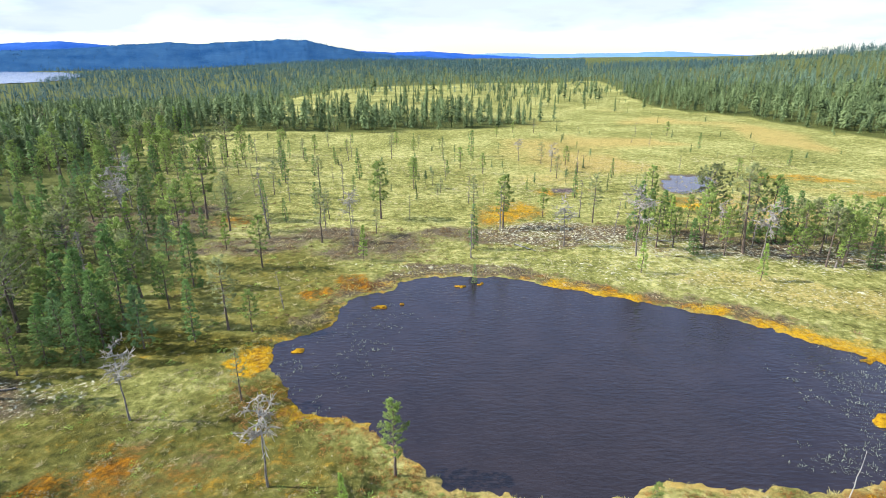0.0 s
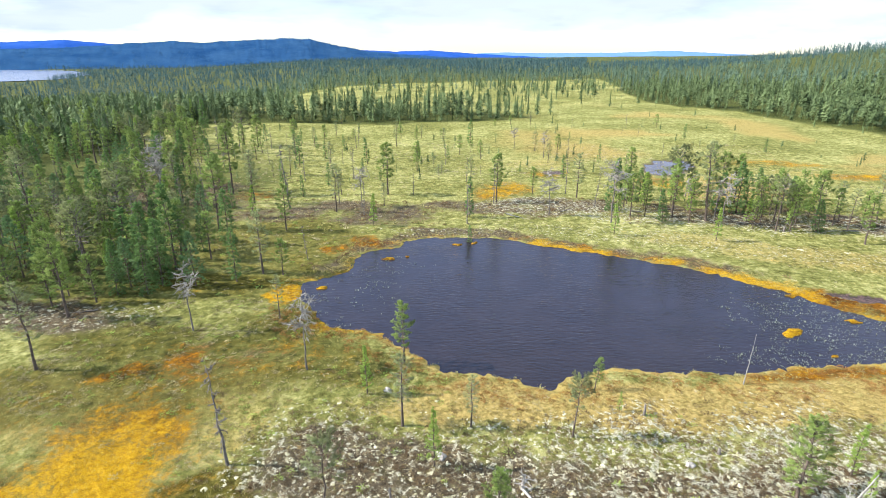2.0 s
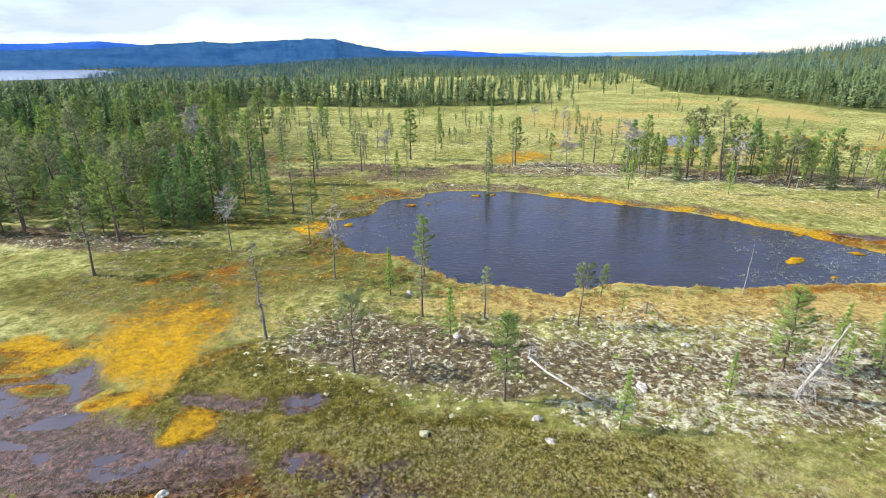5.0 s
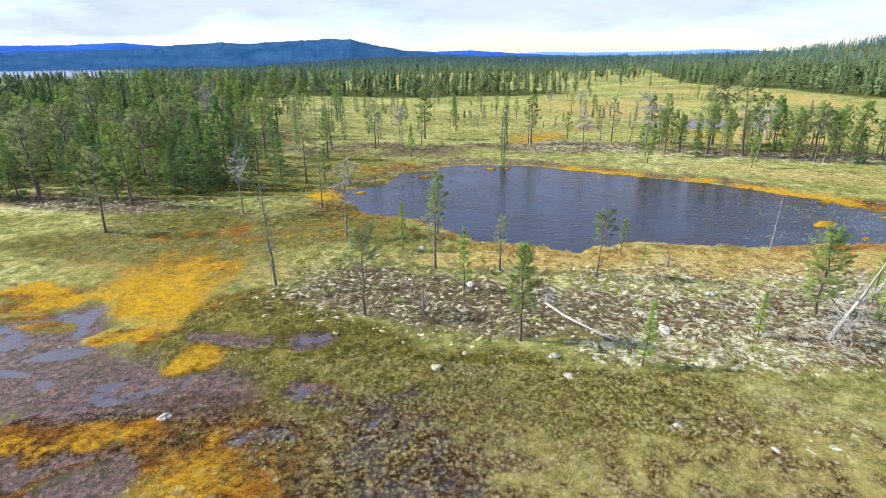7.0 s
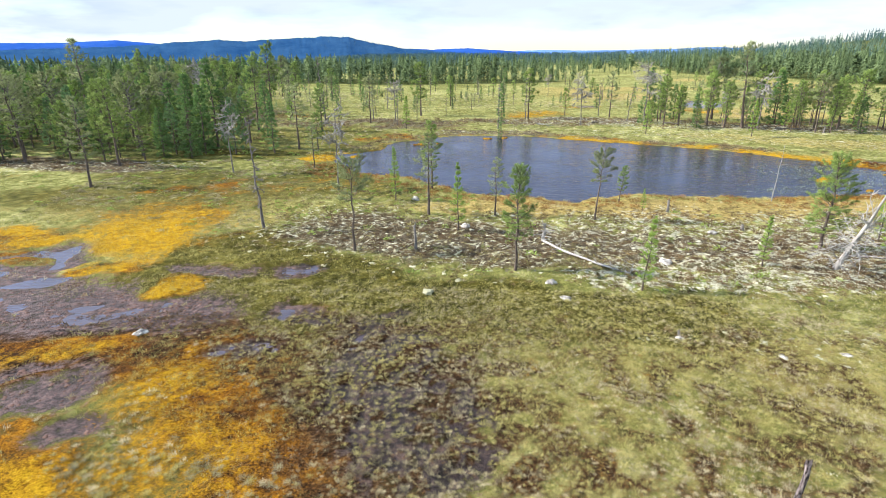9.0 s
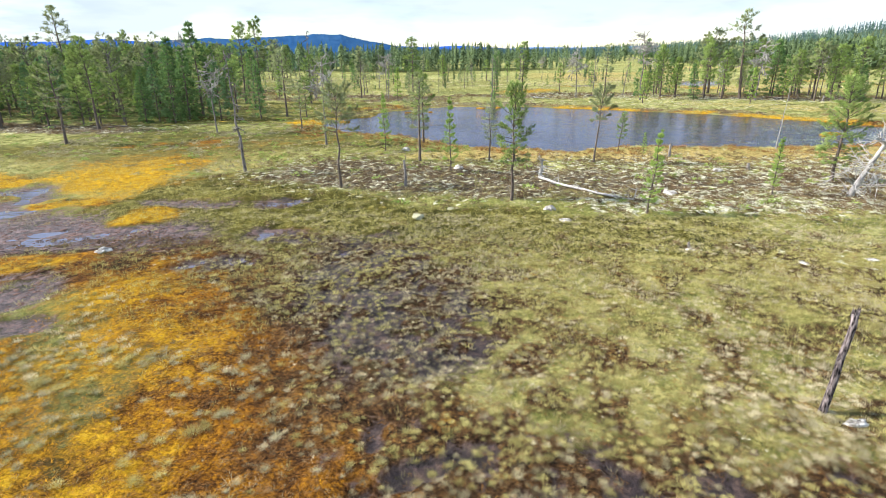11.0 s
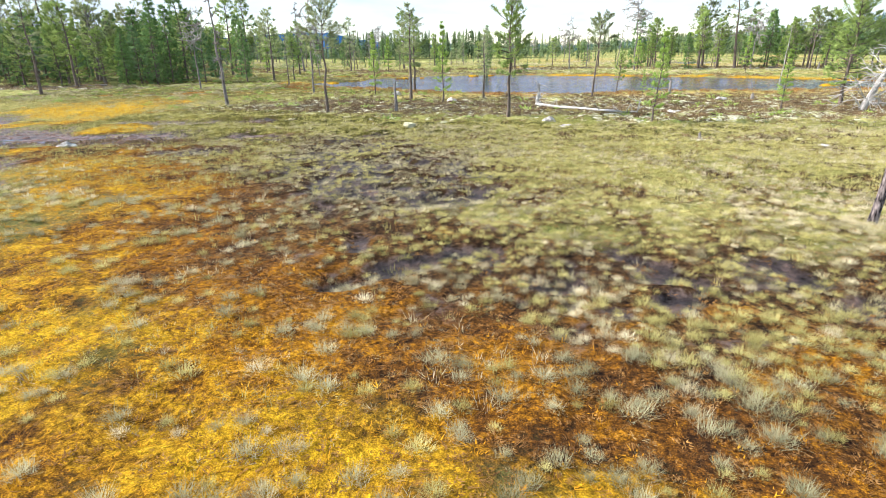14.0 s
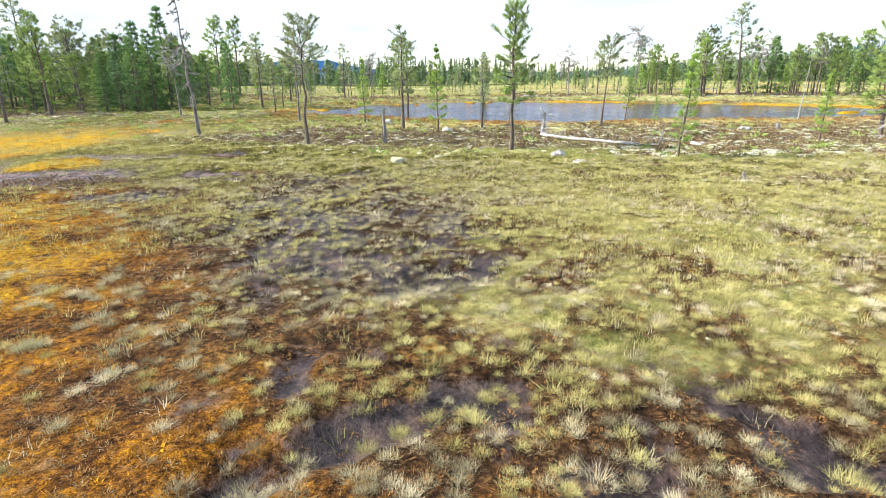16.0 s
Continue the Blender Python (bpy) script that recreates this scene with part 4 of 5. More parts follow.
def grow_snag(kind, seed):
    """A dead standing tree: trunk, and every main bough a part of its own."""
    rng, h = random.Random(seed * 104729 + len(kind)), TREE_H
    thing = new(kind)
    branchy, pole = kind in ("gnarled_snag", "bleached_snag"), kind == "bare_pole"
    material = M_WHITE if pole or kind == "bleached_snag" else M_SNAG if branchy else M_DEAD
    trunk = Shape()
    pts, radii = stem(rng, h, 0.035 if branchy else 0.012, 0.06 if pole else 0.17 if kind == "bleached_snag" else 0.078)
    radii[-1] = 0.02
    trunk.tube(pts, radii, 7)
    part("trunk", trunk.mesh("trunk"), M_DEAD if kind == "gnarled_snag" else material, thing, smooth=True)
    for i in range(30 if kind == "bleached_snag" else 22 if branchy else 3 if pole else 22):
        f = rng.uniform(0.04, 0.6) if kind == "bleached_snag" else 0.52 + 0.46 * rng.random() ** 0.7 if branchy else (0.30, 0.46, 0.62, 0.78, 0.93, 0.97)[i % 6] + rng.gauss(0, 0.05)
        a, l = i * 2.4 + rng.gauss(0, 0.4), h * (rng.uniform(0.14, 0.29) if branchy else rng.uniform(0.02, 0.05) if pole else rng.uniform(0.03, 0.10)) * (1.25 - 0.6 * f)
        bough, p, d = Shape(), along(pts, f), Vector((math.cos(a), math.sin(a), rng.uniform(-0.3, 0.45) if branchy or pole else rng.uniform(-0.9, 0.1)))
        run, r = [p], 0.014 if pole else 0.036 if kind == "bleached_snag" else 0.050 if branchy else 0.042
        for k in range(4):
            d = (d + Vector((rng.gauss(0, 0.3), rng.gauss(0, 0.3), rng.gauss(0, 0.3)))).normalized()
            run.append(run[-1] + d * l / 4)
        bough.tube(run, [r, r * 0.8, r * 0.6, r * 0.4, r * 0.2], 4)
        for k in range(13 if branchy else 8):
            q = run[rng.randint(1, 4)]
            e = (d + Vector((rng.gauss(0, 0.8), rng.gauss(0, 0.8), rng.gauss(0, 0.8)))).normalized() * l * rng.uniform(0.2, 0.5)
            bough.tube([q, q + e * 0.5 + Vector((0, 0, rng.gauss(0, 0.03))), q + e], [r * 0.5, r * 0.4, r * 0.2], 3)
        tagged(part("branch", bough.mesh("branch"), material, thing), kind="stuff")
    label = {"gnarled_snag": "dead grey pine with gnarled twisted branches", "bleached_snag": "leaning bleached dead trunk with tangled lower branches", "dead_pine": "thin dead grey tree with short broken twigs", "bare_pole": "leaning bleached bare tree trunk"}[kind]
    return tagged(thing, label, "dead tree", "dead trees round the bog")


VARIANTS = {"pine": 5, "dull_pine": 4, "crown_pine": 3, "broad_pine": 2, "tufted_pine": 3, "bushy_pine": 2, "spruce": 4, "thin_spruce": 3, "young_pine": 3, "bluish_tree": 2, "gnarled_snag": 4, "dead_pine": 4, "bare_pole": 1, "bleached_snag": 1}
stock, planted = {}, []


def plant(kind, x, y, h, lean=(0.0, 0.0), rng=random.Random(5)):
    """One tree of that height; lean: metres its top stands off to +x and +y for each metre of height."""
    variant = rng.randrange(VARIANTS[kind])
    s, turn = h / TREE_H, rng.uniform(0, math.tau)
    fat = 1.0 if kind in ("bare_pole",) else rng.uniform(0.9, 1.12)
    tilt = Vector((lean[0], lean[1], 1)).to_track_quat("Z", "Y").to_matrix().to_4x4()
    m = Matrix.Translation((x, y, height(x, y) - 0.03)) @ tilt @ Matrix.Rotation(turn, 4, "Z") @ Matrix.Diagonal((s * fat, s * fat, s, 1))
    planted.append((x, y))
    near = y < 44 or kind not in KINDS
    key = kind, variant, near
    if key not in stock:
        ob = grow_tree(kind, variant, near) if kind in KINDS else grow_snag(kind, variant)
        ob.matrix_basis = m
        stock[key] = ob, (s * fat, s * fat, s)
        return ob
    ob, was = stock[key]
    return copy_thing(ob, m @ Matrix.Diagonal((1 / was[0], 1 / was[1], 1 / was[2], 1)))


# near the pond's south shore
for row in [("dead_pine", -13.9, 16.2, 7.6, (-0.05, 0)), ("crown_pine", -6.5, 12.1, 5.4), ("crown_pine", 9.4, 19.0, 4.7, (0.05, 0)), ("gnarled_snag", -11.5, 27.8, 7.2, (-0.02, 0)),
            ("young_pine", -5.8, 24.1, 4.4), ("young_pine", -0.3, 16.1, 4.6), ("young_pine", 9.5, 7.0, 3.9, (0.05, 0)), ("young_pine", 17.0, 10.5, 3.0), ("dull_pine", 2.3, 20.2, 4.3),
            ("dull_pine", -2.7, 20.3, 6.0), ("pine", -3.2, 28.8, 5.9), ("tufted_pine", 3.2, 9.4, 5.75), ("pine", 12.5, 24.9, 3.0, (0.08, 0)), ("bushy_pine", 21.9, 13.6, 5.6), ("bare_pole", 25.0, 25.8, 4.7, (0.03, 0))]:
    plant(*row)
# by the left wood and the bleached snag
for row in [("gnarled_snag", -24.3, 34.6, 6.7, (-0.03, 0)), ("dull_pine", -34.6, 27.4, 8.0), ("dull_pine", -50.6, 38.8, 9.8), ("dull_pine", -54.5, 56.0, 12.5),
            ("dull_pine", -22.1, 49.1, 7.8), ("dull_pine", -16.5, 37.0, 4.8), ("gnarled_snag", -50.0, 81.8, 9.1, (-0.12, 0)), ("pine", -38.3, 37.2, 9.0), ("spruce", -35.6, 47.8, 9.3), ("spruce", -38.6, 46.5, 5.3),
            ("broad_pine", -43.0, 48.2, 8.0), ("bleached_snag", 20.9, 10.4, 5.8, (0.29, -0.15)), ("young_pine", 24.6, 12.0, 3.4), ("young_pine", 26.5, 15.5, 4.0), ("bushy_pine", 27.5, 13.0, 4.6), ("young_pine", 13.6, 22.0, 1.8),
            ("bushy_pine", -37.5, 40.6, 5.4), ("bluish_tree", -28.7, 45.2, 6.6), ("spruce", -33.0, 42.8, 7.2), ("bushy_pine", -41.5, 39.4, 5.8), ("bushy_pine", -46.0, 40.0, 6.4), ("bluish_tree", -36.0, 44.8, 6.0)]:
    plant(*row)
# beyond the pond
for row in [("dull_pine", -18.2, 76.2, 8.0), ("pine", -10.6, 88.6, 9.6), ("pine", -6.1, 110.3, 6.6), ("pine", 9.7, 83.0, 8.6), ("pine", 17.3, 89.6, 5.0), ("dull_pine", 25.1, 86.3, 8.2), ("pine", 37.0, 93.1, 8.2),
            ("pine", 31.1, 73.7, 7.2), ("pine", 33.5, 73.7, 6.0), ("broad_pine", 42.4, 83.2, 8.9, (-0.03, 0)), ("pine", 39.3, 70.3, 7.0), ("dull_pine", 42.6, 71.4, 12.6, (-0.08, 0)), ("pine", 53.5, 71.4, 8.3),
            ("pine", 58.7, 73.7, 7.6), ("spruce", 49.9, 76.2, 8.6), ("spruce", 53.2, 79.5, 6.4), ("pine", 51.4, 72.5, 7.0), ("young_pine", -10.8, 68.5, 5.1), ("young_pine", 39.5, 61.4, 4.9), ("young_pine", 25.6, 64.1, 4.6)]:
    plant(*row)
for row in [("gnarled_snag", -14.3, 79.4, 7.1), ("gnarled_snag", 17.7, 74.2, 7.4), ("gnarled_snag", 27.0, 70.3, 10.0, (-0.04, 0)), ("gnarled_snag", 20.0, 142.0, 5.9), ("gnarled_snag", 25.9, 127.5, 6.7), ("gnarled_snag", -48.9, 79.4, 9.7, (-0.10, 0)),
            ("dead_pine", -24.4, 117.2, 4.0), ("dead_pine", 9.1, 81.7, 7.4), ("dead_pine", 23.7, 89.6, 6.5), ("dead_pine", 0.5, 118.3, 5.1), ("dead_pine", 26.6, 79.4, 6.2, (0.1, 0)), ("dead_pine", -17.6, 53.5, 4.7, (-0.1, 0)),
            ("dead_pine", -42.1, 71.8, 6.9), ("dead_pine", 66.3, 78.9, 3.6), ("dead_pine", -26.7, 78.3, 10.8, (-0.08, 0)), ("dead_pine", -67.6, 93.1, 7.7), ("dead_pine", 45.1, 73.7, 6.4)]:
    plant(*row)
for row in [("dull_pine", 5.5, 93.1, 6.2), ("dull_pine", -2.3, 112.9, 3.1), ("pine", 30.8, 134.4, 5.0), ("dull_pine", -26.5, 112.9, 6.1), ("dull_pine", -34.1, 81.7, 9.2), ("pine", -23.9, 66.0, 7.0), ("thin_spruce", -24.4, 46.6, 6.6),
            ("gnarled_snag", -56.3, 93.9, 9.5), ("pine", -83.3, 115.6, 11.6), ("spruce", -33.3, 50.1, 10.9), ("spruce", -36.3, 42.6, 5.8), ("spruce", -38.4, 49.6, 8.2), ("pine", -56.2, 67.1, 7.1), ("pine", -34.1, 66.0, 11.1),
            ("pine", -40.2, 87.9, 13.0), ("pine", -30.4, 53.8, 6.3), ("pine", -19.5, 48.7, 4.6), ("young_pine", -42.5, 67.1, 6.3)]:
    plant(*row)


def scatter(count, box, chance, kinds, heights, apart_by, seed):
    """Trees where no single place is known: at random over a stretch of wood."""
    rng, made, tries = random.Random(seed), 0, 0
    while made < count and tries < count * 60:
        tries += 1
        x, y = rng.uniform(box[0], box[1]), rng.uniform(box[2], box[3])
        if rng.random() > chance(x, y) or any((x - a) ** 2 + (y - b) ** 2 < apart_by ** 2 for a, b in planted):
            continue
        plant(rng.choice(kinds), x, y, rng.uniform(*heights), (rng.gauss(0, 0.03), rng.gauss(0, 0.03)), rng)
        made += 1


LIVING = ["pine", "bushy_pine", "spruce", "bushy_pine", "spruce", "dull_pine", "spruce", "young_pine", "tufted_pine", "broad_pine", "thin_spruce", "bluish_tree", "bushy_pine", "dead_pine"]
scatter(50, (-66, -31, 37, 57), lambda x, y: 1.0 * (y > 40.0 + 0.25 * max(x + 42, -8)), LIVING, (4.2, 8.6), 2.3, 17)
scatter(115, (-95, -30, 40, 80), lambda x, y: (1 if x < -36 - 0.12 * (y - 45) else 0.12) * (y > 42 - 0.1 * (x + 35)), LIVING, (4.2, 8.2), 2.6, 11)
scatter(60, (-150, -78, 128, 205), lambda x, y: 1.0, LIVING, (5, 10), 3.6, 18)
scatter(150, (-135, -52, 66, 150), lambda x, y: 0.9, LIVING, (4.5, 9.2), 3.2, 12)
scatter(62, (-66, 8, 60, 150), lambda x, y: 0.35 + 0.65 * (x < -28), ["dull_pine", "pine", "thin_spruce", "dead_pine"], (3.0, 7.5), 3.5, 13)
scatter(48, (29, 66, 66, 88), lambda x, y: abs(y - (86 - 0.22 * x)) < 9, ["pine", "spruce", "dull_pine", "tufted_pine", "young_pine", "spruce", "pine", "crown_pine", "gnarled_snag"], (3.5, 9.0), 1.9, 14)
scatter(44, (60, 115, 50, 90), lambda x, y: abs(y - (84 - 0.22 * x)) < 11, ["pine", "dull_pine", "bushy_pine", "spruce", "dead_pine"], (4.0, 9.5), 2.6, 15)
scatter(40, (-50, 90, 95, 200), lambda x, y: 0.5, ["dull_pine", "thin_spruce", "pine", "dead_pine"], (2.0, 5.5), 6, 16)


# ---- the woods behind ----
def spray_tree(rng, h=10.0, reach=1.5, layers=12, points=7, narrow=0.9, foot=0.10):
    """A distant conifer in few triangles: ragged whorls round a stem."""
    v, f = [], []
    for i in range(layers):
        g = i / (layers - 1)
        z = h * (foot + (0.94 - foot) * g)
        r = reach * (1 - g) ** narrow + 0.12
        for k in range(points):
            a = rng.uniform(0, math.tau)
            l, w = r * rng.uniform(0.30, 1.12), r * 0.15 + 0.08
            t = h * (0.045 if layers > 8 else 0.08) * rng.uniform(0.7, 1.3)
            c, s = math.cos(a), math.sin(a)
            b = len(v)
            v += [(c * 0.05, s * 0.05, z + t), (c * l - s * w, s * l + c * w, z - t * rng.uniform(0.2, 0.9)), (c * l + s * w, s * l - c * w, z - t * rng.uniform(0.2, 0.9))]
            f.append((b, b + 1, b + 2))
    b = len(v)
    v += [(-0.10, 0, -0.5), (0.10, 0, -0.5), (0, 0, h), (0, -0.10, -0.5), (0, 0.10, -0.5)]
    f += [(b, b + 1, b + 2), (b + 3, b + 4, b + 2)]
    return np.array(v), np.array(f)


def woods(name, places, heights, protos, material, label, seed, spread=(0.8, 1.3), category="woods"):
    """One object of many plants, each ten high in its pattern, at these places and heights."""
    rng, vs, fs, own, base = np.random.default_rng(seed), [], [], [], 0
    which = rng.integers(0, len(protos), len(places))
    for p, (pv, pf) in enumerate(protos):
        here, hh = places[which == p], heights[which == p]
        n = len(here)
        if not n:
            continue
        a, s, w = rng.uniform(0, math.tau, n), hh / 10.0, rng.uniform(*spread, n)
        c, sn = np.cos(a)[:, None], np.sin(a)[:, None]
        x = (pv[None, :, 0] * c - pv[None, :, 1] * sn) * (s * w)[:, None] + here[:, 0:1]
        y = (pv[None, :, 0] * sn + pv[None, :, 1] * c) * (s * w)[:, None] + here[:, 1:2]
        z = pv[None, :, 2] * s[:, None] + here[:, 2:3]
        vs.append(np.stack([x, y, z], 2).reshape(-1, 3))
        fs.append((pf[None] + (np.arange(n) * len(pv))[:, None, None]).reshape(-1, 3) + base)
        own.append(np.repeat(rng.random(n), len(pv)))
        base += n * len(pv)
    me = fast_mesh(name, np.concatenate(vs), np.concatenate(fs))
    vary(me, np.concatenate(own))
    return tagged(part(name, me, material), label, category, kind="stuff")


_r = random.Random(77)
MIDDLE = [spray_tree(_r, 10, 1.5, 17, 8) for _ in range(4)] + [spray_tree(_r, 10, 1.10, 16, 6) for _ in range(3)] + [spray_tree(_r, 10, 1.6, 13, 8, 0.45, 0.26) for _ in range(4)] + [spray_tree(_r, 10, 2.0, 9, 10, 0.35, 0.46) for _ in range(3)]
DISTANT = [spray_tree(_r, 10, 1.6, 7, 4) for _ in range(4)] + [spray_tree(_r, 10, 1.2, 6, 4) for _ in range(2)] + [spray_tree(_r, 10, 1.7, 5, 5, 0.4, 0.35) for _ in range(3)]


def sow(seed, count, reach, az_lo, az_hi, lean_near=1.0):
    """Places between two distances and directions, thinning outwards."""
    rng = np.random.default_rng(seed)
    r = reach[0] + (reach[1] - reach[0]) * rng.random(count) ** lean_near
    a = np.radians(rng.uniform(az_lo, az_hi, count))
    x, y = r * np.sin(a), r * np.cos(a)
    keep = rng.random(count) < np.maximum(forest(x, y) ** 1.2, 0.10 * step(245, 300, y) * step(560, 520, y))
    keep &= signed(x, y, LAKE) > 6
    keep &= ~((x > -120) & (y < 125) & (x < 0))
    x, y = x[keep], y[keep]
    return np.stack([x, y, seat(x, y) - 0.1], 1)


pl = sow(1, 9000, (120, 420), -62, 62)
_k = np.random.default_rng(2)
woods("woods_middle", pl, 4.4 + 7.4 * _k.random(len(pl)) ** 0.85, MIDDLE, M_WOODS, "mixed pine and spruce woods behind the bog", 3, (0.75, 1.35))
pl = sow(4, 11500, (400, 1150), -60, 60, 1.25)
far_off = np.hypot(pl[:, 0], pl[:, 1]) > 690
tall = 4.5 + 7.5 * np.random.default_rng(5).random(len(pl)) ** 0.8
# Needles with haze in their colour, bluer beyond 690 metres.
woods("woods_far", pl[~far_off], tall[~far_off], DISTANT, M_HAZE_WOODS_FAR, "distant conifer woods up to the hills", 6, (0.9, 1.6))
woods("woods_dark", pl[far_off], tall[far_off], DISTANT, M_HAZE_WOODS_LAST, "dark conifer woods on the ridge", 12, (1.1, 1.8))
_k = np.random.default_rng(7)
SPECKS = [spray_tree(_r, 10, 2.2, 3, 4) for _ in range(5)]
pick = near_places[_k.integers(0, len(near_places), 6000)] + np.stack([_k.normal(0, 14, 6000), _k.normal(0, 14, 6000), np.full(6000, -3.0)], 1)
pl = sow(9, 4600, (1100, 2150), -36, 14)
woods("woods_behind", pl, np.random.default_rng(10).uniform(8, 15, len(pl)), DISTANT, M_HAZE_WOODS_LAST, "conifer woods below the hills, blue-green with haze", 11, (1.4, 2.2))
woods("woods_on_hill", pick, _k.uniform(6, 11, 6000), SPECKS, M_HAZE_HILLWOODS, "conifer woods on the far hill, blue with haze", 8, (1.3, 2.2))


# ---- low plants ----
def tussock(rng, count, foot, lean, width=0.45, bias=0.8, dome=0.0):
    """Blades spread from a tight foot, ten high, higher in its middle."""
    v, f = [], []
    for _ in range(count):
        a, t = rng.uniform(0, math.tau), radians(lean * rng.random() ** bias)
        c, s = math.cos(a), math.sin(a)
        r = foot * rng.uniform(0.0, 1.4)
        o = Vector((c * r + rng.gauss(0, 0.2 * foot), s * r + rng.gauss(0, 0.2 * foot), dome * (1 - (r / (foot * 1.9)) ** 2) - 1.2))
        l, w = rng.uniform(5.0, 9.5) if dome else rng.uniform(7.5, 13.5), width * rng.uniform(0.6, 1.3)
        if dome:
            a += rng.gauss(0, 0.9)
            c, s = math.cos(a), math.sin(a)
        side = Vector((-s, c, 0)) * w
        out, k = Vector((c * math.sin(t), s * math.sin(t), math.cos(t))), len(v)
        v += [tuple(o - side), tuple(o + side), tuple(o + out * l)]
        f.append((k, k + 1, k + 2))
    return np.array(v), np.array(f)


def cushion(rng, rings=2, sides=9, flat=0.38):
    """A lumpy low dome with a ragged edge, ten in radius."""
    v, f = [(rng.gauss(0, 1.5), rng.gauss(0, 1.5), 10 * flat * rng.uniform(0.6, 1.0))], []
    for i in range(1, rings + 1):
        e = i / rings * math.pi / 2
        for k in range(sides):
            a, r = (k + 0.5 * (i % 2)) * math.tau / sides, 10 * math.sin(e) * rng.uniform(0.55, 1.35)
            v.append((r * math.cos(a), r * math.sin(a), 10 * flat * math.cos(e) * rng.uniform(0.4, 1.6) - (2.5 if i == rings else 0)))
    for k in range(sides):
        f.append((0, 1 + k, 1 + (k + 1) % sides))
    for i in range(rings - 1):
        for k in range(sides):
            a, b = 1 + i * sides + k, 1 + i * sides + (k + 1) % sides
            f += [(a, a + sides, b + sides), (a, b + sides, b)]
    return np.array(v), np.array(f)


def shrub(rng, count=34, size=2.4):
    """A low twiggy bush: leaflets through a dome, ten in radius."""
    v, f = [], []
    for _ in range(count):
        a, e, r = rng.uniform(0, math.tau), math.asin(rng.random()), 10 * rng.uniform(0.35, 1.0)
        o = Vector((math.cos(a) * math.cos(e), math.sin(a) * math.cos(e), 0.75 * math.sin(e))) * r
        d = (o.normalized() + Vector((rng.gauss(0, 0.5), rng.gauss(0, 0.5), rng.gauss(0.2, 0.4)))).normalized()
        s = d.cross(Vector((rng.gauss(0, 1), rng.gauss(0, 1), rng.gauss(0, 1)))).normalized() * size * 0.5
        k = len(v)
        v += [tuple(o - s), tuple(o + s), tuple(o + d * size * rng.uniform(1.5, 3))]
        f.append((k, k + 1, k + 2))
    return np.array(v), np.array(f)


def jitter(box, pitch, seed):
    rng = np.random.default_rng(seed)
    x, y = np.meshgrid(np.arange(box[0], box[1], pitch), np.arange(box[2], box[3], pitch))
    x, y = x.ravel(), y.ravel()
    return x + rng.uniform(-0.5, 0.5, x.shape) * pitch, y + rng.uniform(-0.5, 0.5, x.shape) * pitch, rng


def lichen_material():
    n = Nodes("reindeer_lichen")
    p = n.coord()
    g = n.noise(22, 4, 0.7, p)
    isl = n.add("ShaderNodeNewGeometry").outputs["Random Per Island"]
    c = n.ramp(n.math("ADD", n.math("MULTIPLY", g, 0.6), n.math("MULTIPLY", isl, 0.4)), (0.25, (0.13, 0.11, 0.065)), (0.48, (0.34, 0.32, 0.20)), (0.74, (0.64, 0.61, 0.43)))
    return n.done(n.surface(c, 0.95, n.bump(g, 1.0, 0.06), spec=0.1))


M_LICHEN = lichen_material()
_t = random.Random(31)
TUSSOCKS = [tussock(_t, 190, 4.4, 66, 0.088, 0.65, 2.0) for _ in range(8)]
SMALL = [tussock(_t, 56, 4.4, 62, 0.235, 0.65, 2.0) for _ in range(6)]
BLADES = [tussock(_t, 16, 5.0, 72, 0.26) for _ in range(6)]
UPRIGHT = [tussock(_t, 13, 7.0, 24, 0.10) for _ in range(5)]
LITTER = [tussock(_t, 12, 9.0, 30, 0.30) for _ in range(4)]
LITTER = [(np.stack([v[:, 0], v[:, 2], v[:, 1] * 0.12 + 0.6], 1), f) for v, f in LITTER]
MOSSY = [tussock(_t, 12, 7.0, 70, 0.9) for _ in range(6)]
LAWN = [tussock(_t, 24, 5.0, 66, 0.38) for _ in range(6)]
TUFTS = [tussock(_t, 18, 4.0, 84, 0.22, 0.65, 1.0) for _ in range(6)]
UPLAWN = [tussock(_t, 30, 8.5, 66, 0.24) for _ in range(6)]
RUSH = [tussock(_t, 8, 2.4, 80, 0.6, 0.6) for _ in range(4)]
CUSHIONS = [cushion(_t) for _ in range(10)]
SHRUBS = [shrub(_t, 36, 1.75) for _ in range(5)]
TWIGS = [shrub(_t, 26, 1.6) for _ in range(5)]


def on_land(x, y, sink=0.0):
    return np.stack([x, y, seat(x, y) - sink], 1)


# tussocks close to the camera's lowest stretch
x, y, rng = jitter((-15, 18, -17.4, 7), 0.20, 101)
near_eye = np.abs(x - 1) < 1.0 * (y + 19.5)
x, y = x[near_eye], y[near_eye]
z = zones(x, y)
moss = np.maximum(z["orange"], z["yellow"])
inside = signed(x, y, MOSS_NEAR) < -0.4
clump = vnoise(x, y, 0.6, 102)
big = step(-12.6, -14.0, y)
keep = rng.random(x.shape) < np.clip(0.74 + 0.16 * step(1, 5, x) - 0.34 * moss - 0.40 * z["heather"] * (1 - z["peat"]) * (moss > 0.1) + 0.38 * z["peat"] - 0.55 * z["mm"] - 0.45 * z["pool"] - 0.05 * big - 0.10 * step(-8.6, -10.5, y) - 0.25 * step(-9, -12, x) - 0.15 * step(0, 6, y) + (clump - 0.5) * 0.9, 0.04, 1)
keep &= ~inside | (rng.random(x.shape) < 0.85 * step(0.40, 0.60, vnoise(x, y, 0.8, 111)))
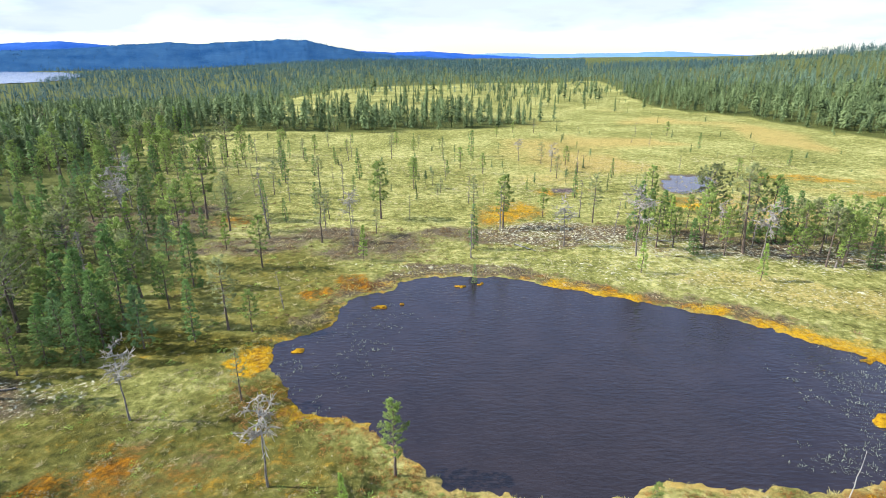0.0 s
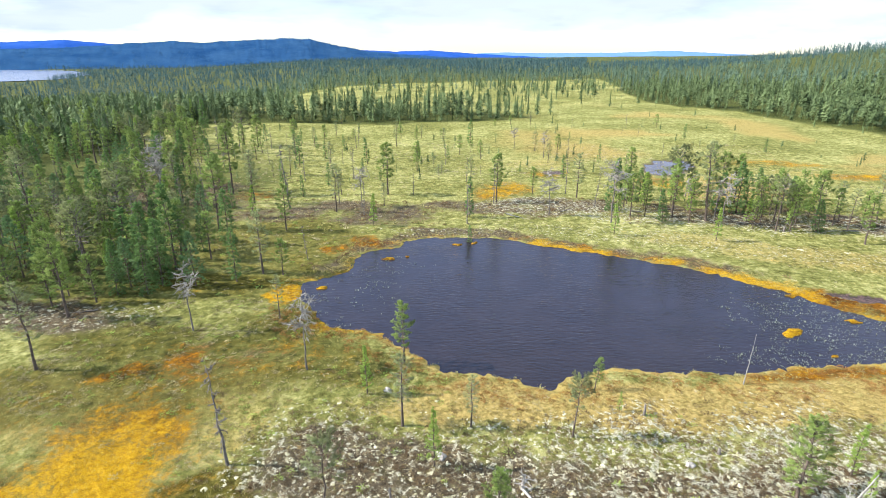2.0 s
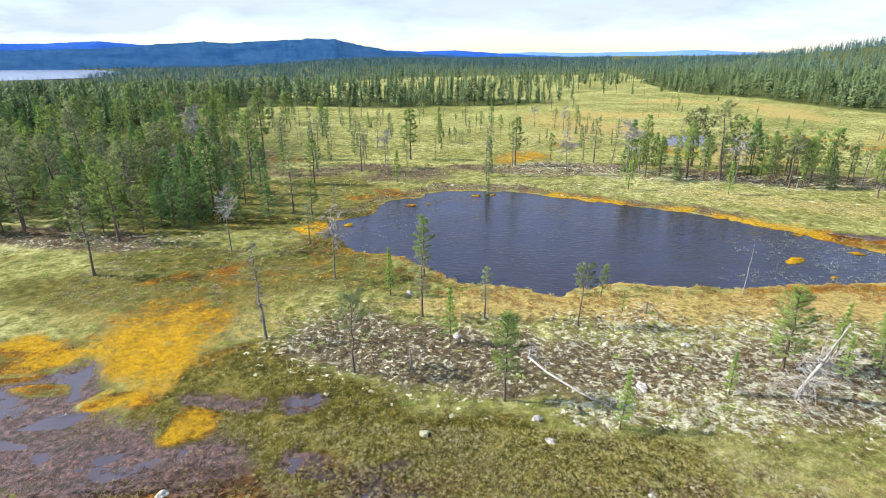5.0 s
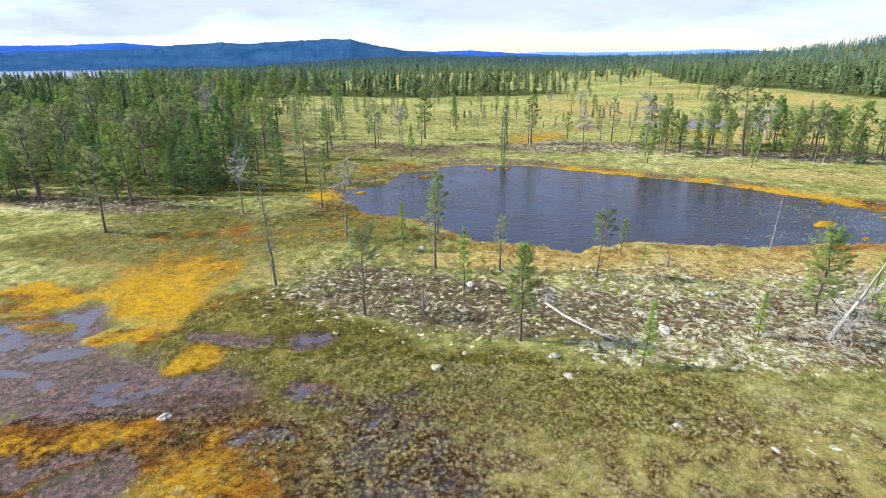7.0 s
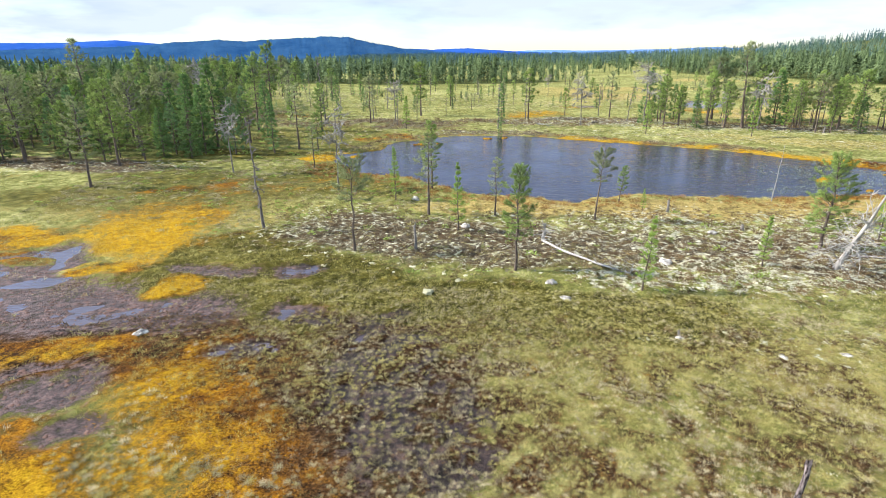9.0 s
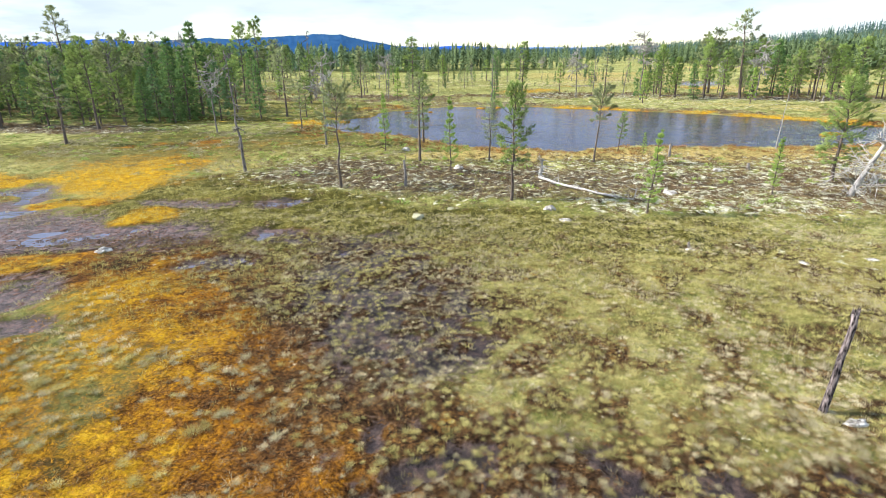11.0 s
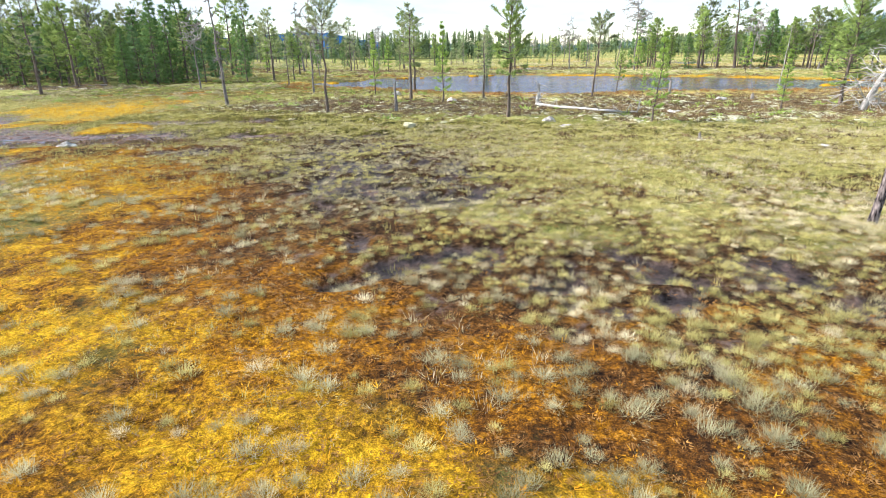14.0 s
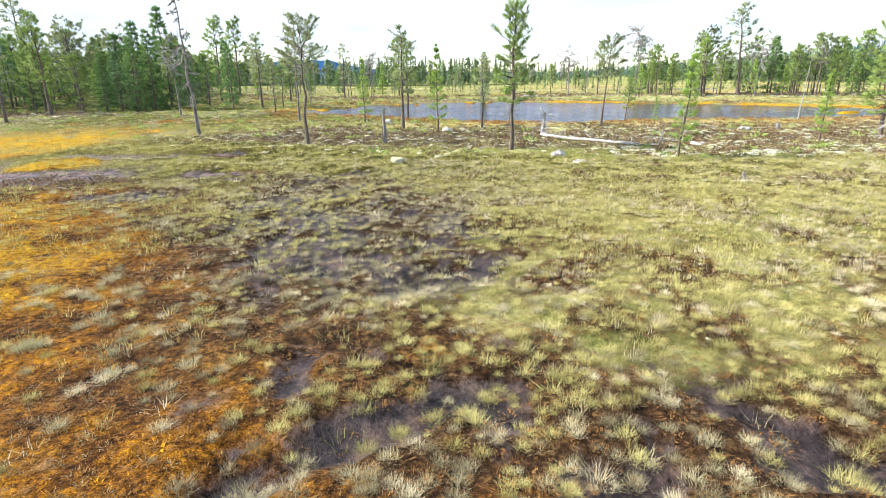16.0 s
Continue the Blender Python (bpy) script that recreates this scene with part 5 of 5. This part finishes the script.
x, y, moss, big, peat, inside = x[keep], y[keep], moss[keep], big[keep], z["peat"][keep], inside[keep]
size = rng.uniform(0.065, 0.150, x.shape) * (1 + 0.35 * (rng.random(x.shape) < 0.12) + 0.30 * inside) * (1 - 0.15 * big)
green = vnoise(x, y, 0.45, 103) + rng.normal(0, 0.13, x.shape) + 0.02 * np.clip(x, -3, 5) + 0.04 * moss - 0.06 * peat - 0.12 * (inside & (x > -2.5)) > 0.46
close = y < -6.5
dry = ~green & (((x > 3) & (peat < 0.3) & (y > -8)) | (inside & (rng.random(x.shape) < 0.6)) | (rng.random(x.shape) < 0.18))
for title, pick, material, shade in (("pale", dry, M_STRAW, "pale straw-coloured"), ("olive", ~green & ~dry, M_TUFT, "dull beige-brown"), ("green", green, M_SEDGE, "yellow-green")):
    woods("grass_tussocks_" + title, on_land(x, y)[pick & close], size[pick & close], TUSSOCKS, material, shade + " grass tussocks on wet bog", 104, (0.9, 1.4), "grass")
    woods("small_tussocks_" + title, on_land(x, y)[pick & ~close], size[pick & ~close], SMALL, material, shade + " small tussocks over the bog", 105, (0.9, 1.4), "grass")
# grey-green tussocks scattered over the wet moss
x, y, rng = jitter((-13, 9, -17.3, -6), 0.27, 191)
d = signed(x, y, MOSS_NEAR)
keep = (np.abs(x - 1) < 1.0 * (y + 19.5)) & (d < -0.3) & (rng.random(x.shape) < 0.06 + 0.62 * step(0.46, 0.62, vnoise(x, y, 0.9, 192)))
x, y = x[keep], y[keep]
size, grey = rng.uniform(0.10, 0.20, x.shape), rng.random(x.shape) < 0.7
woods("moss_tussocks_grey", on_land(x, y)[grey], size[grey], TUSSOCKS, M_GREYTUFT, "grey-green grass tussocks on orange moss", 193, (0.9, 1.3), "grass")
woods("moss_tussocks_green", on_land(x, y)[~grey], size[~grey] * 0.8, TUSSOCKS, M_SEDGE, "green grass tussocks on orange moss", 194, (0.9, 1.3), "grass")
# short grass between the tussocks
x, y, rng = jitter((-9, 20, -14, 7), 0.185, 106)
z = zones(x, y)
keep = (np.abs(x - 1) < 1.1 * (y + 19.5)) & (rng.random(x.shape) < np.clip(0.85 - 1.0 * np.maximum(z["orange"], z["yellow"]) - 0.15 * z["heather"] - 0.85 * z["peat"] - z["pool"] - 0.8 * z["lichen"] + (vnoise(x, y, 0.9, 107) - 0.5) * 1.3, 0.02, 1))
x, y = x[keep], y[keep]
size, dry = rng.uniform(0.06, 0.14, x.shape), vnoise(x, y, 0.5, 110) + rng.normal(0, 0.12, x.shape) + 0.012 * x > 0.55
woods("short_grass_green", on_land(x, y)[~dry], size[~dry], BLADES, M_SEDGE, "short yellow-green grass on the bog", 108, (0.9, 1.5), "grass")
woods("short_grass_dry", on_land(x, y)[dry], size[dry], BLADES, M_STRAW, "short dry grass on the bog", 109, (0.9, 1.5), "grass")
x, y, rng = jitter((-9, 11, -17.3, -5), 0.12, 165)
z = zones(x, y)
keep = (np.abs(x - 1) < 1.0 * (y + 19.5)) & (rng.random(x.shape) < np.clip(0.30 + 0.4 * np.maximum(z["heather"], z["peat"]) - 0.8 * z["mm"], 0, 0.95))
woods("grass_litter", on_land(x[keep], y[keep]), rng.uniform(0.04, 0.11, keep.sum()), LITTER, M_BROWN, "brown fallen grass blades on wet peat", 166, (0.8, 1.4), "grass")
# moss tips and brown twigs on the wet ground
x, y, rng = jitter((-12, 9, -17.3, -2), 0.16, 161)
z = zones(x, y)
keep = (np.abs(x - 1) < 1.0 * (y + 19.5)) & (rng.random(x.shape) < np.clip(1.2 * np.maximum(z["orange"], z["yellow"]) - 0.5 * z["heather"] - 0.2, 0, 0.8))
woods("moss_tips", on_land(x[keep], y[keep]), rng.uniform(0.02, 0.05, keep.sum()), MOSSY, M_MOSS, "orange and yellow bog moss", 162, (1.2, 2.4), "moss")
x, y, rng = jitter((-14, 10, -16, 4), 0.185, 163)
z = zones(x, y)
keep = rng.random(x.shape) < np.clip((z["heather"] - 0.6 * z["peat"] * (y > -8.3)) * (y < 5) - 0.15 - 0.5 * z["mm"], 0, 0.8)
woods("brown_twigs", on_land(x[keep], y[keep], 0.01), rng.uniform(0.03, 0.09, keep.sum()), TWIGS, M_BROWN, "low red-brown twigs and moss on the bog", 164, (0.9, 1.6), "heather")
x, y, rng = jitter((-13, 9, -16.5, 0), 0.19, 167)
d = signed(x, y, MOSS_NEAR)
keep = (np.abs(x - 1) < 1.05 * (y + 19.5)) & (d < 3.2) & (rng.random(x.shape) < 0.12 + 0.75 * step(0.42, 0.62, vnoise(x, y, 0.7, 168)) * step(-4.0, 0.0, d))
woods("moss_straw", on_land(x[keep], y[keep]), rng.uniform(0.05, 0.11, keep.sum()), TUFTS, M_TUFT, "short brown straw tufts on bog moss", 169, (0.9, 1.5), "grass")
# lumps of brown moss on the mud flat
x, y, rng = jitter((-32, -7, -6, 14), 0.20, 181)
z = zones(x, y)
keep = rng.random(x.shape) < np.clip(1.4 * z["pool"] - 0.5, 0, 1) * (1 - 0.8 * z["wet"]) * step(0.36, 0.56, vnoise(x, y, 0.9, 182))
woods("mud_lumps", on_land(x[keep], y[keep], 0.015), rng.uniform(0.035, 0.105, keep.sum()), CUSHIONS, M_MUDMOSS, "red-brown moss lumps on wet mud", 183, (0.8, 1.5), "moss")
# the bog lawn up to the pond
x, y, rng = jitter((-34, 34, -8, 30), 0.40, 111)
z = zones(x, y)
keep = (rng.random(x.shape) < np.clip(0.85 - 0.85 * np.maximum(z["orange"], z["yellow"]) - 0.85 * z["pool"] - 0.5 * z["lichen"] - 0.5 * z["peat"] - 0.3 * step(-12, -20, x), 0.03, 1)) & (z["d"] > 0.3) & ~((np.abs(x - 2) < 12) & (y < -2))
x, y = x[keep], y[keep]
size = rng.uniform(0.08, 0.19, x.shape)
green = vnoise(x, y, 0.3, 113) + rng.normal(0, 0.12, x.shape) > 0.42
woods("bog_grass_green", on_land(x, y)[green], size[green], LAWN, M_SEDGE, "yellow-green sedge over the open bog", 114, (0.9, 1.5), "grass")
woods("bog_grass_pale", on_land(x, y)[~green], size[~green], LAWN, M_STRAW, "dry straw-coloured sedge over the open bog", 115, (0.9, 1.5), "grass")
x, y, rng = jitter((-17, 24, -5, 12), 0.30, 116)
z = zones(x, y)
keep = (rng.random(x.shape) < np.clip(0.95 - 0.8 * z["lichen"] - 0.9 * z["pool"] - 1.2 * z["peat"] - 0.6 * z["mm"] - 0.5 * np.maximum(z["orange"], z["yellow"]) + (vnoise(x, y, 0.7, 117) - 0.5) * 0.8, 0.02, 1)) & (z["d"] > 0.3)
woods("lawn_sedge", on_land(x[keep], y[keep]), rng.uniform(0.08, 0.17, keep.sum()), UPLAWN, M_LAWN, "upright yellow-green sedge lawn on the bog", 119, (0.9, 1.5), "grass")
# upright sedge standing on the wet moss
x, y, rng = jitter((-34, -9, 5, 23), 0.33, 118)
z = zones(x, y)
keep = (rng.random(x.shape) < np.clip(0.9 * step(0.25, 0.5, vnoise(x, y, 0.35, 119) + 0.1 * z["yellow"]) - 0.6 * z["wet"] - 0.5 * z["pool"], 0, 1)) & (z["d"] > 0.5)
woods("upright_sedge", on_land(x[keep], y[keep]), rng.uniform(0.16, 0.32, keep.sum()), UPRIGHT, M_SEDGE, "thin upright green sedge on wet orange moss", 120, (0.9, 1.5), "grass")
# beyond the pond and by the woods
x, y, rng = jitter((-70, 90, 28, 150), 1.28, 121)
z = zones(x, y)
keep = (rng.random(x.shape) < 0.75 - 0.5 * z["pool"]) & (z["d"] > 0.5)
x, y = x[keep], y[keep]
green = vnoise(x, y, 0.1, 123) + rng.normal(0, 0.1, x.shape) > 0.45
size = rng.uniform(0.14, 0.36, x.shape) * (0.5 + 0.5 * step(45, 70, y))
woods("far_grass_green", on_land(x, y)[green], size[green], LAWN, M_SEDGE, "green sedge clumps far over the bog", 124, (1.3, 2.6), "grass")
woods("far_grass_pale", on_land(x, y)[~green], size[~green], LAWN, M_STRAW, "pale sedge clumps far over the bog", 125, (1.3, 2.6), "grass")
# grass overhanging the pond's edge
x, y, rng = jitter((-20, 56, 23, 67), 0.45, 126)
dist = zones(x, y)["d"]
keep = (dist > -0.15) & (dist < 2.6) & (rng.random(x.shape) < 0.55)
x, y = x[keep], y[keep]
woods("shore_grass", on_land(x, y), rng.uniform(0.10, 0.26, x.shape), LAWN, M_SEDGE, "yellow-green sedge fringing the pond", 127, (1.0, 1.7), "grass")
# brown heather bulging over the near shore
x, y, rng = jitter((-18, 46, 22, 40), 0.42, 128)
dist = zones(x, y)["d"]
keep = (dist > 0.1) & (dist < 4.2) & (rng.random(x.shape) < 0.62 * step(0.36, 0.58, vnoise(x, y, 0.5, 129)))
woods("shore_heather", on_land(x[keep], y[keep], 0.02), rng.uniform(0.12, 0.34, keep.sum()), SHRUBS, M_BROWN, "red-brown heather bulging over the pond's edge", 130, (0.9, 1.5), "heather")
# lichen cushions and heather on the dry ground
x, y, rng = jitter((-18, 40, 2, 28), 0.21, 131)
z = zones(x, y)
keep = (rng.random(x.shape) < 0.90 * z["lichen"] * step(0.34, 0.58, vnoise(x, y, 0.9, 132))) & (z["d"] > 0.8)
woods("lichen_cushions", on_land(x[keep], y[keep], 0.05), rng.uniform(0.06, 0.20, keep.sum()), CUSHIONS, M_LICHEN, "cream-white reindeer lichen cushions among heather", 133, (0.8, 1.5), "lichen")
keep = (rng.random(x.shape) < 0.46 * np.maximum(z["heather"], 0.85 * z["lichen"])) & (z["d"] > 0.8)
woods("heather", on_land(x[keep], y[keep], 0.03), rng.uniform(0.09, 0.25, keep.sum()), SHRUBS, M_HEATH, "low brown heather among pale lichen", 134, (0.9, 1.5), "heather")
x, y, rng = jitter((-70, 95, 34, 100), 0.85, 135)
z = zones(x, y)
keep = (rng.random(x.shape) < 0.6 * np.maximum(z["heather"], 0.3 * z["woods"])) & (z["d"] > 1)
woods("far_heather", on_land(x[keep], y[keep], 0.03), rng.uniform(0.18, 0.5, keep.sum()), SHRUBS, M_HEATH, "dark brown heather beyond the pond", 136, (0.9, 1.5), "heather")
keep = (rng.random(x.shape) < 0.45 * z["lichen"] * step(0.4, 0.65, vnoise(x, y, 0.6, 137))) & (z["d"] > 1)
woods("far_lichen", on_land(x[keep], y[keep], 0.05), rng.uniform(0.2, 0.5, keep.sum()) * 0.65, CUSHIONS, M_LICHEN, "pale lichen cushions beyond the pond", 138, (0.8, 1.5), "lichen")
# green dwarf shrubs
x, y, rng = jitter((-60, 60, 5, 100), 1.3, 141)
z = zones(x, y)
keep = (rng.random(x.shape) < 0.30 * np.maximum.reduce([z["olive"] * (y > 20), z["woods"], 0.85 * z["lichen"] * (y < 30)])) & (z["d"] > 0.8)
woods("dwarf_shrubs", on_land(x[keep], y[keep], 0.03), rng.uniform(0.15, 0.42, keep.sum()), SHRUBS, M_SHRUB, "low green dwarf shrubs on the bog", 142, (0.9, 1.5), "shrub")
x, y, rng = jitter((-36, 1, 15, 42), 0.46, 145)
z = zones(x, y)
lumpy = vnoise(x, y, 0.35, 146)
keep = (z["d"] > 0.6) & (rng.random(x.shape) < 0.75 * step(0.40, 0.62, lumpy) * (1 - np.maximum.reduce([z["lichen"], z["yellow"], 1.2 * np.minimum(z["orange"], 0.8)])) * (1 - z["pool"]))
leafy_one = rng.random(x.shape) < 0.15 + 0.6 * blobs(x, y, [(-7, 30, 7, 5, 10), (-12, 24, 4, 4, 0)], 0.5)
straw = vnoise(x, y, 0.22, 148) + rng.normal(0, 0.08, x.shape) + 0.010 * np.clip(-x - 12, -5, 12) > 0.48
for title, pick, material, shade in (("green", keep & leafy_one, M_SHRUB, "low green dwarf birch and willow"), ("mossy", keep & ~leafy_one & ~straw, M_LAWN, "yellow-green mossy grass"), ("straw", keep & ~leafy_one & straw, M_TUFT, "ochre-brown dry grass")):
    woods("hummocks_" + title, on_land(x[pick], y[pick], 0.05), rng.uniform(0.12, 0.34, pick.sum()), SHRUBS, material, shade + " hummocks beside the pond", 147, (0.9, 1.6), "shrub")
# rushes standing in the pond's shallows
x, y, rng = jitter((24, 54, 27, 48), 0.48, 151)
z = zones(x, y)
keep = (z["d"] < -0.2) & (rng.random(x.shape) < 0.95 * blobs(x, y, [(41, 36, 9.5, 9.5, -40), (33, 30.5, 8, 2.2, 0)], 0.45) * step(0.3, 0.55, vnoise(x, y, 0.5, 152)))
x2, y2, rng2 = jitter((-17, 0, 34, 58), 0.62, 153)
z2 = zones(x2, y2)
keep2 = (z2["d"] < -0.2) & (rng2.random(x2.shape) < 0.95 * blobs(x2, y2, [(-10.5, 43, 5, 9, -20), (-5, 52.5, 4, 1.2, 5), (-6, 54.5, 3, 1, 0)], 0.45) * step(0.35, 0.6, vnoise(x2, y2, 0.5, 154)))
x, y = np.concatenate([x[keep], x2[keep2]]), np.concatenate([y[keep], y2[keep2]])
woods("water_rushes", np.stack([x, y, np.full(x.shape, WATER_Z - 0.03)], 1), np.random.default_rng(155).uniform(0.14, 0.28, len(x)), RUSH, M_RUSH, "grey-green rushes leaning in shallow pond water", 156, (1.0, 1.8), "rushes")


# ---- stones, logs and stumps ----
def stone_material():
    n = Nodes("lichened_stone")
    tc = n.add("ShaderNodeTexCoord").outputs["Object"]
    a, b = n.noise(3.0, 4, 0.6, tc), n.noise(11, 5, 0.7, tc)
    c = n.ramp(n.math("ADD", n.math("MULTIPLY", a, 0.6), n.math("MULTIPLY", b, 0.4)), (0.38, (0.10, 0.090, 0.078)), (0.49, (0.30, 0.275, 0.245)), (0.60, (0.60, 0.57, 0.50)))
    return n.done(n.surface(c, 0.9, n.bump(b, 0.8, 0.03), spec=0.2))


M_STONE = stone_material()


def boulder(x, y, rx, ry, rz, seed, label, material=M_STONE):
    bm = bmesh.new()
    bmesh.ops.create_icosphere(bm, subdivisions=3, radius=1.0)
    for v in bm.verts:
        k = 1 + 0.55 * noise.noise(v.co * 1.5 + Vector((seed * 7.1, 0, 0))) + 0.30 * noise.noise(v.co * 3.6 + Vector((0, seed * 3.3, 0)))
        v.co = Vector((v.co.x * rx, v.co.y * ry, max(v.co.z, -0.5) * rz)) * k
    me = bpy.data.meshes.new("boulder")
    bm.to_mesh(me)
    bm.free()
    ob = part("boulder", me, material, smooth=True)
    ob.matrix_basis = pose(x, y, height(x, y) - rz * 0.1, 0, 0, seed * 47)
    return tagged(ob, label, "stone", "stones on the bog")


boulder(5.0, 7.8, 0.30, 0.26, 0.20, 1, "grey lichen-covered stone among brown heather")
boulder(12.0, 11.2, 0.62, 0.38, 0.16, 2, "low pale grey stone in the heather")
boulder(5.5, 6.0, 0.30, 0.24, 0.14, 3, "small pale stone at the heather's edge")
boulder(-1.4, 6.2, 0.24, 0.21, 0.17, 4, "cream lichen-covered stone in green sedge", M_LICHEN)
boulder(9.8, 2.3, 0.22, 0.16, 0.09, 5, "small flat grey stone in the grass")
boulder(13.4, 1.0, 0.26, 0.15, 0.05, 6, "flat grey stone sunk in the grass")
boulder(15.8, 1.0, 0.24, 0.15, 0.05, 7, "flat grey stone sunk in the grass")
boulder(9.3, -8.35, 0.30, 0.16, 0.07, 8, "flat grey stone beside the leaning trunk")
boulder(-13.6, 1.3, 0.30, 0.24, 0.16, 9, "small grey hummock in wet peat")
boulder(0.2, 17.0, 0.40, 0.32, 0.30, 10, "pale rounded stone among the heather")
boulder(-4.2, 24.6, 0.35, 0.28, 0.26, 11, "pale stone near the pond")
boulder(16.5, 16.2, 0.32, 0.24, 0.18, 12, "brown-grey stone in the heather")


def fallen_log(points, radius, material, twigs, seed, label):
    """A lying trunk over these places, with its broken boughs as parts."""
    rng, thing, trunk = random.Random(seed), new("fallen_log"), Shape()
    x0, y0 = points[0][:2]
    thing.matrix_basis = pose(x0, y0, height(x0, y0))
    base = thing.matrix_basis.translation
    pts = [Vector((px, py, height(px, py) + up)) - base for px, py, up in points]
    fine = [along(pts, k / 11) + Vector((rng.gauss(0, 1), rng.gauss(0, 1), rng.gauss(0, 1))) * 0.025 for k in range(12)]
    trunk.tube(fine, [radius * (1 - 0.7 * k / 11) for k in range(12)], 8)
    part("trunk", trunk.mesh("trunk"), material, thing, smooth=True)
    for _ in range(twigs):
        bough, p = Shape(), along(fine, rng.uniform(0.05, 0.98))
        d = Vector((rng.gauss(0, 1), rng.gauss(0, 1), rng.uniform(0.2, 1.2))).normalized()
        run = [p]
        for k in range(3):
            d = (d + Vector((rng.gauss(0, 0.35), rng.gauss(0, 0.35), rng.gauss(0, 0.35)))).normalized()
            run.append(run[-1] + d * rng.uniform(0.12, 0.32))
        bough.tube(run, [radius * 0.3, radius * 0.22, radius * 0.15, radius * 0.06], 4)
        part("branch", bough.mesh("branch"), material, thing)
    return tagged(thing, label, "fallen tree", "fallen trees")


fallen_log([(5.2, 14.1, 0.16), (6.2, 12.2, 0.06), (7.5, 10.6, 0.10), (8.8, 9.1, 0.10), (9.3, 8.65, 0.16), (9.36, 8.7, 0.72)], 0.088, M_WHITE, 16, 3, "fallen bleached white trunk lying in heather")
fallen_log([(5.2, 14.1, 0.1), (5.22, 14.2, 0.55), (5.35, 14.15, 1.25)], 0.13, M_WHITE, 18, 4, "upturned bleached root of a fallen trunk")
fallen_log([(10.6, 75.0, 0.15), (13.2, 72.2, 0.15)], 0.14, M_WHITE, 3, 5, "short bleached log lying on the far shore")
fallen_log([(22.5, 12.2, 0.2), (24.5, 11.2, 0.4), (26.0, 11.0, 0.2)], 0.06, M_DEAD, 14, 6, "tangle of grey dead branches on lichen")
for k, (bx, by, tx, ty) in enumerate([(32, 77, 35, 75.5), (47, 70, 51, 69), (61, 66, 65, 66.5), (70, 67, 72.5, 64.5), (20, 76, 22, 77.5), (-36, 38.5, -39, 37.5), (56, 69, 58.5, 67.2), (39, 78, 42, 78.5)]):
    fallen_log([(bx, by, 0.12), (tx, ty, 0.15)], 0.10, M_DEAD, 4, 20 + k, "grey dead log lying on the heath")


def leaning_trunk():
    """The broken trunk that leans over the near bog."""
    thing, trunk, rng = new("leaning_trunk"), Shape(), random.Random(8)
    thing.matrix_basis = pose(8.82, -8.0, height(8.82, -8.0))
    top = Vector((0.135, 0.0, 2.38))
    pts = [top * (k / 9) + Vector((rng.gauss(0, 1), rng.gauss(0, 1), 0)) * 0.012 - (Vector((0, 0, 0.15)) if k == 0 else Vector()) for k in range(10)]
    trunk.tube(pts, [0.095] + [0.078 - 0.002 * k for k in range(9)], 10)
    part("trunk", trunk.mesh("trunk"), M_RUGGED, thing, smooth=True)
    for _ in range(6):
        s, p = Shape(), pts[-1]
        o = Vector((rng.gauss(0, 0.035), rng.gauss(0, 0.035), 0))
        s.tube([p + o - top * 0.03, p + o + top * 0.02, p + o * 1.2 + top * rng.uniform(0.04, 0.09)], [0.03, 0.022, 0.004], 4)
        part("splinter", s.mesh("splinter"), M_RUGGED, thing)
    return tagged(thing, "leaning broken dead trunk with furrowed grey bark", "dead tree", "dead trees round the bog")


M_RUGGED = barky("furrowed_bark", (0.006, 0.004, 0.005), (0.29, 0.235, 0.225), 22, (0.48, 0.66))
leaning_trunk()


def stump(x, y, h, r, seed):
    thing, body, rng = new("stump"), Shape(), random.Random(seed)
    thing.matrix_basis = pose(x, y, height(x, y))
    body.tube([Vector((0, 0, -0.15)), Vector((0.01, 0, h * 0.4)), Vector((rng.gauss(0, 0.03), 0.02, h))], [r * 1.3, r, r * 0.8], 8)
    part("trunk", body.mesh("trunk"), M_DEAD, thing, smooth=True)
    for _ in range(4):
        s, a = Shape(), rng.uniform(0, math.tau)
        s.tube([Vector((0, 0, h * 0.9)), Vector((math.cos(a) * r * 0.6, math.sin(a) * r * 0.6, h * rng.uniform(1.05, 1.3)))], [r * 0.4, r * 0.08], 4)
        part("splinter", s.mesh("splinter"), M_DEAD, thing)
    return tagged(thing, "grey broken tree stump in the heath", "stump", "stumps")


for k, row in enumerate([(-2.8, 12.7, 1.5, 0.08), (9.8, 2.5, 0.25, 0.06), (15.3, 21.5, 0.9, 0.10), (52.0, 66.0, 0.8, 0.14), (68.0, 64.0, 1.0, 0.14), (19.0, 17.5, 0.4, 0.12)]):
    stump(*row, 40 + k)


# ---- scattered small trees far out on the bog ----
rng = np.random.default_rng(171)
x, y = np.concatenate([rng.uniform(-120, 150, 1000), rng.uniform(20, 140, 500)]), np.concatenate([95 + 420 * rng.random(1000) ** 1.1, 360 + 180 * rng.random(500)])
keep = (forest(x, y) < 0.2) & (rng.random(1500) < 0.15 + 0.85 * step(0.45, 0.7, vnoise(x, y, 0.03, 172)) + 0.6 * (np.arange(1500) >= 1000))
woods("bog_saplings", on_land(x[keep], y[keep], 0.1), rng.uniform(1.0, 4.2, keep.sum()) * (0.6 + 0.4 * rng.random(keep.sum())) * (1 + 0.8 * (y[keep] > 350)), MIDDLE, M_WOODS, "small stunted pines scattered far over the bog", 173, (0.7, 1.2), "trees")
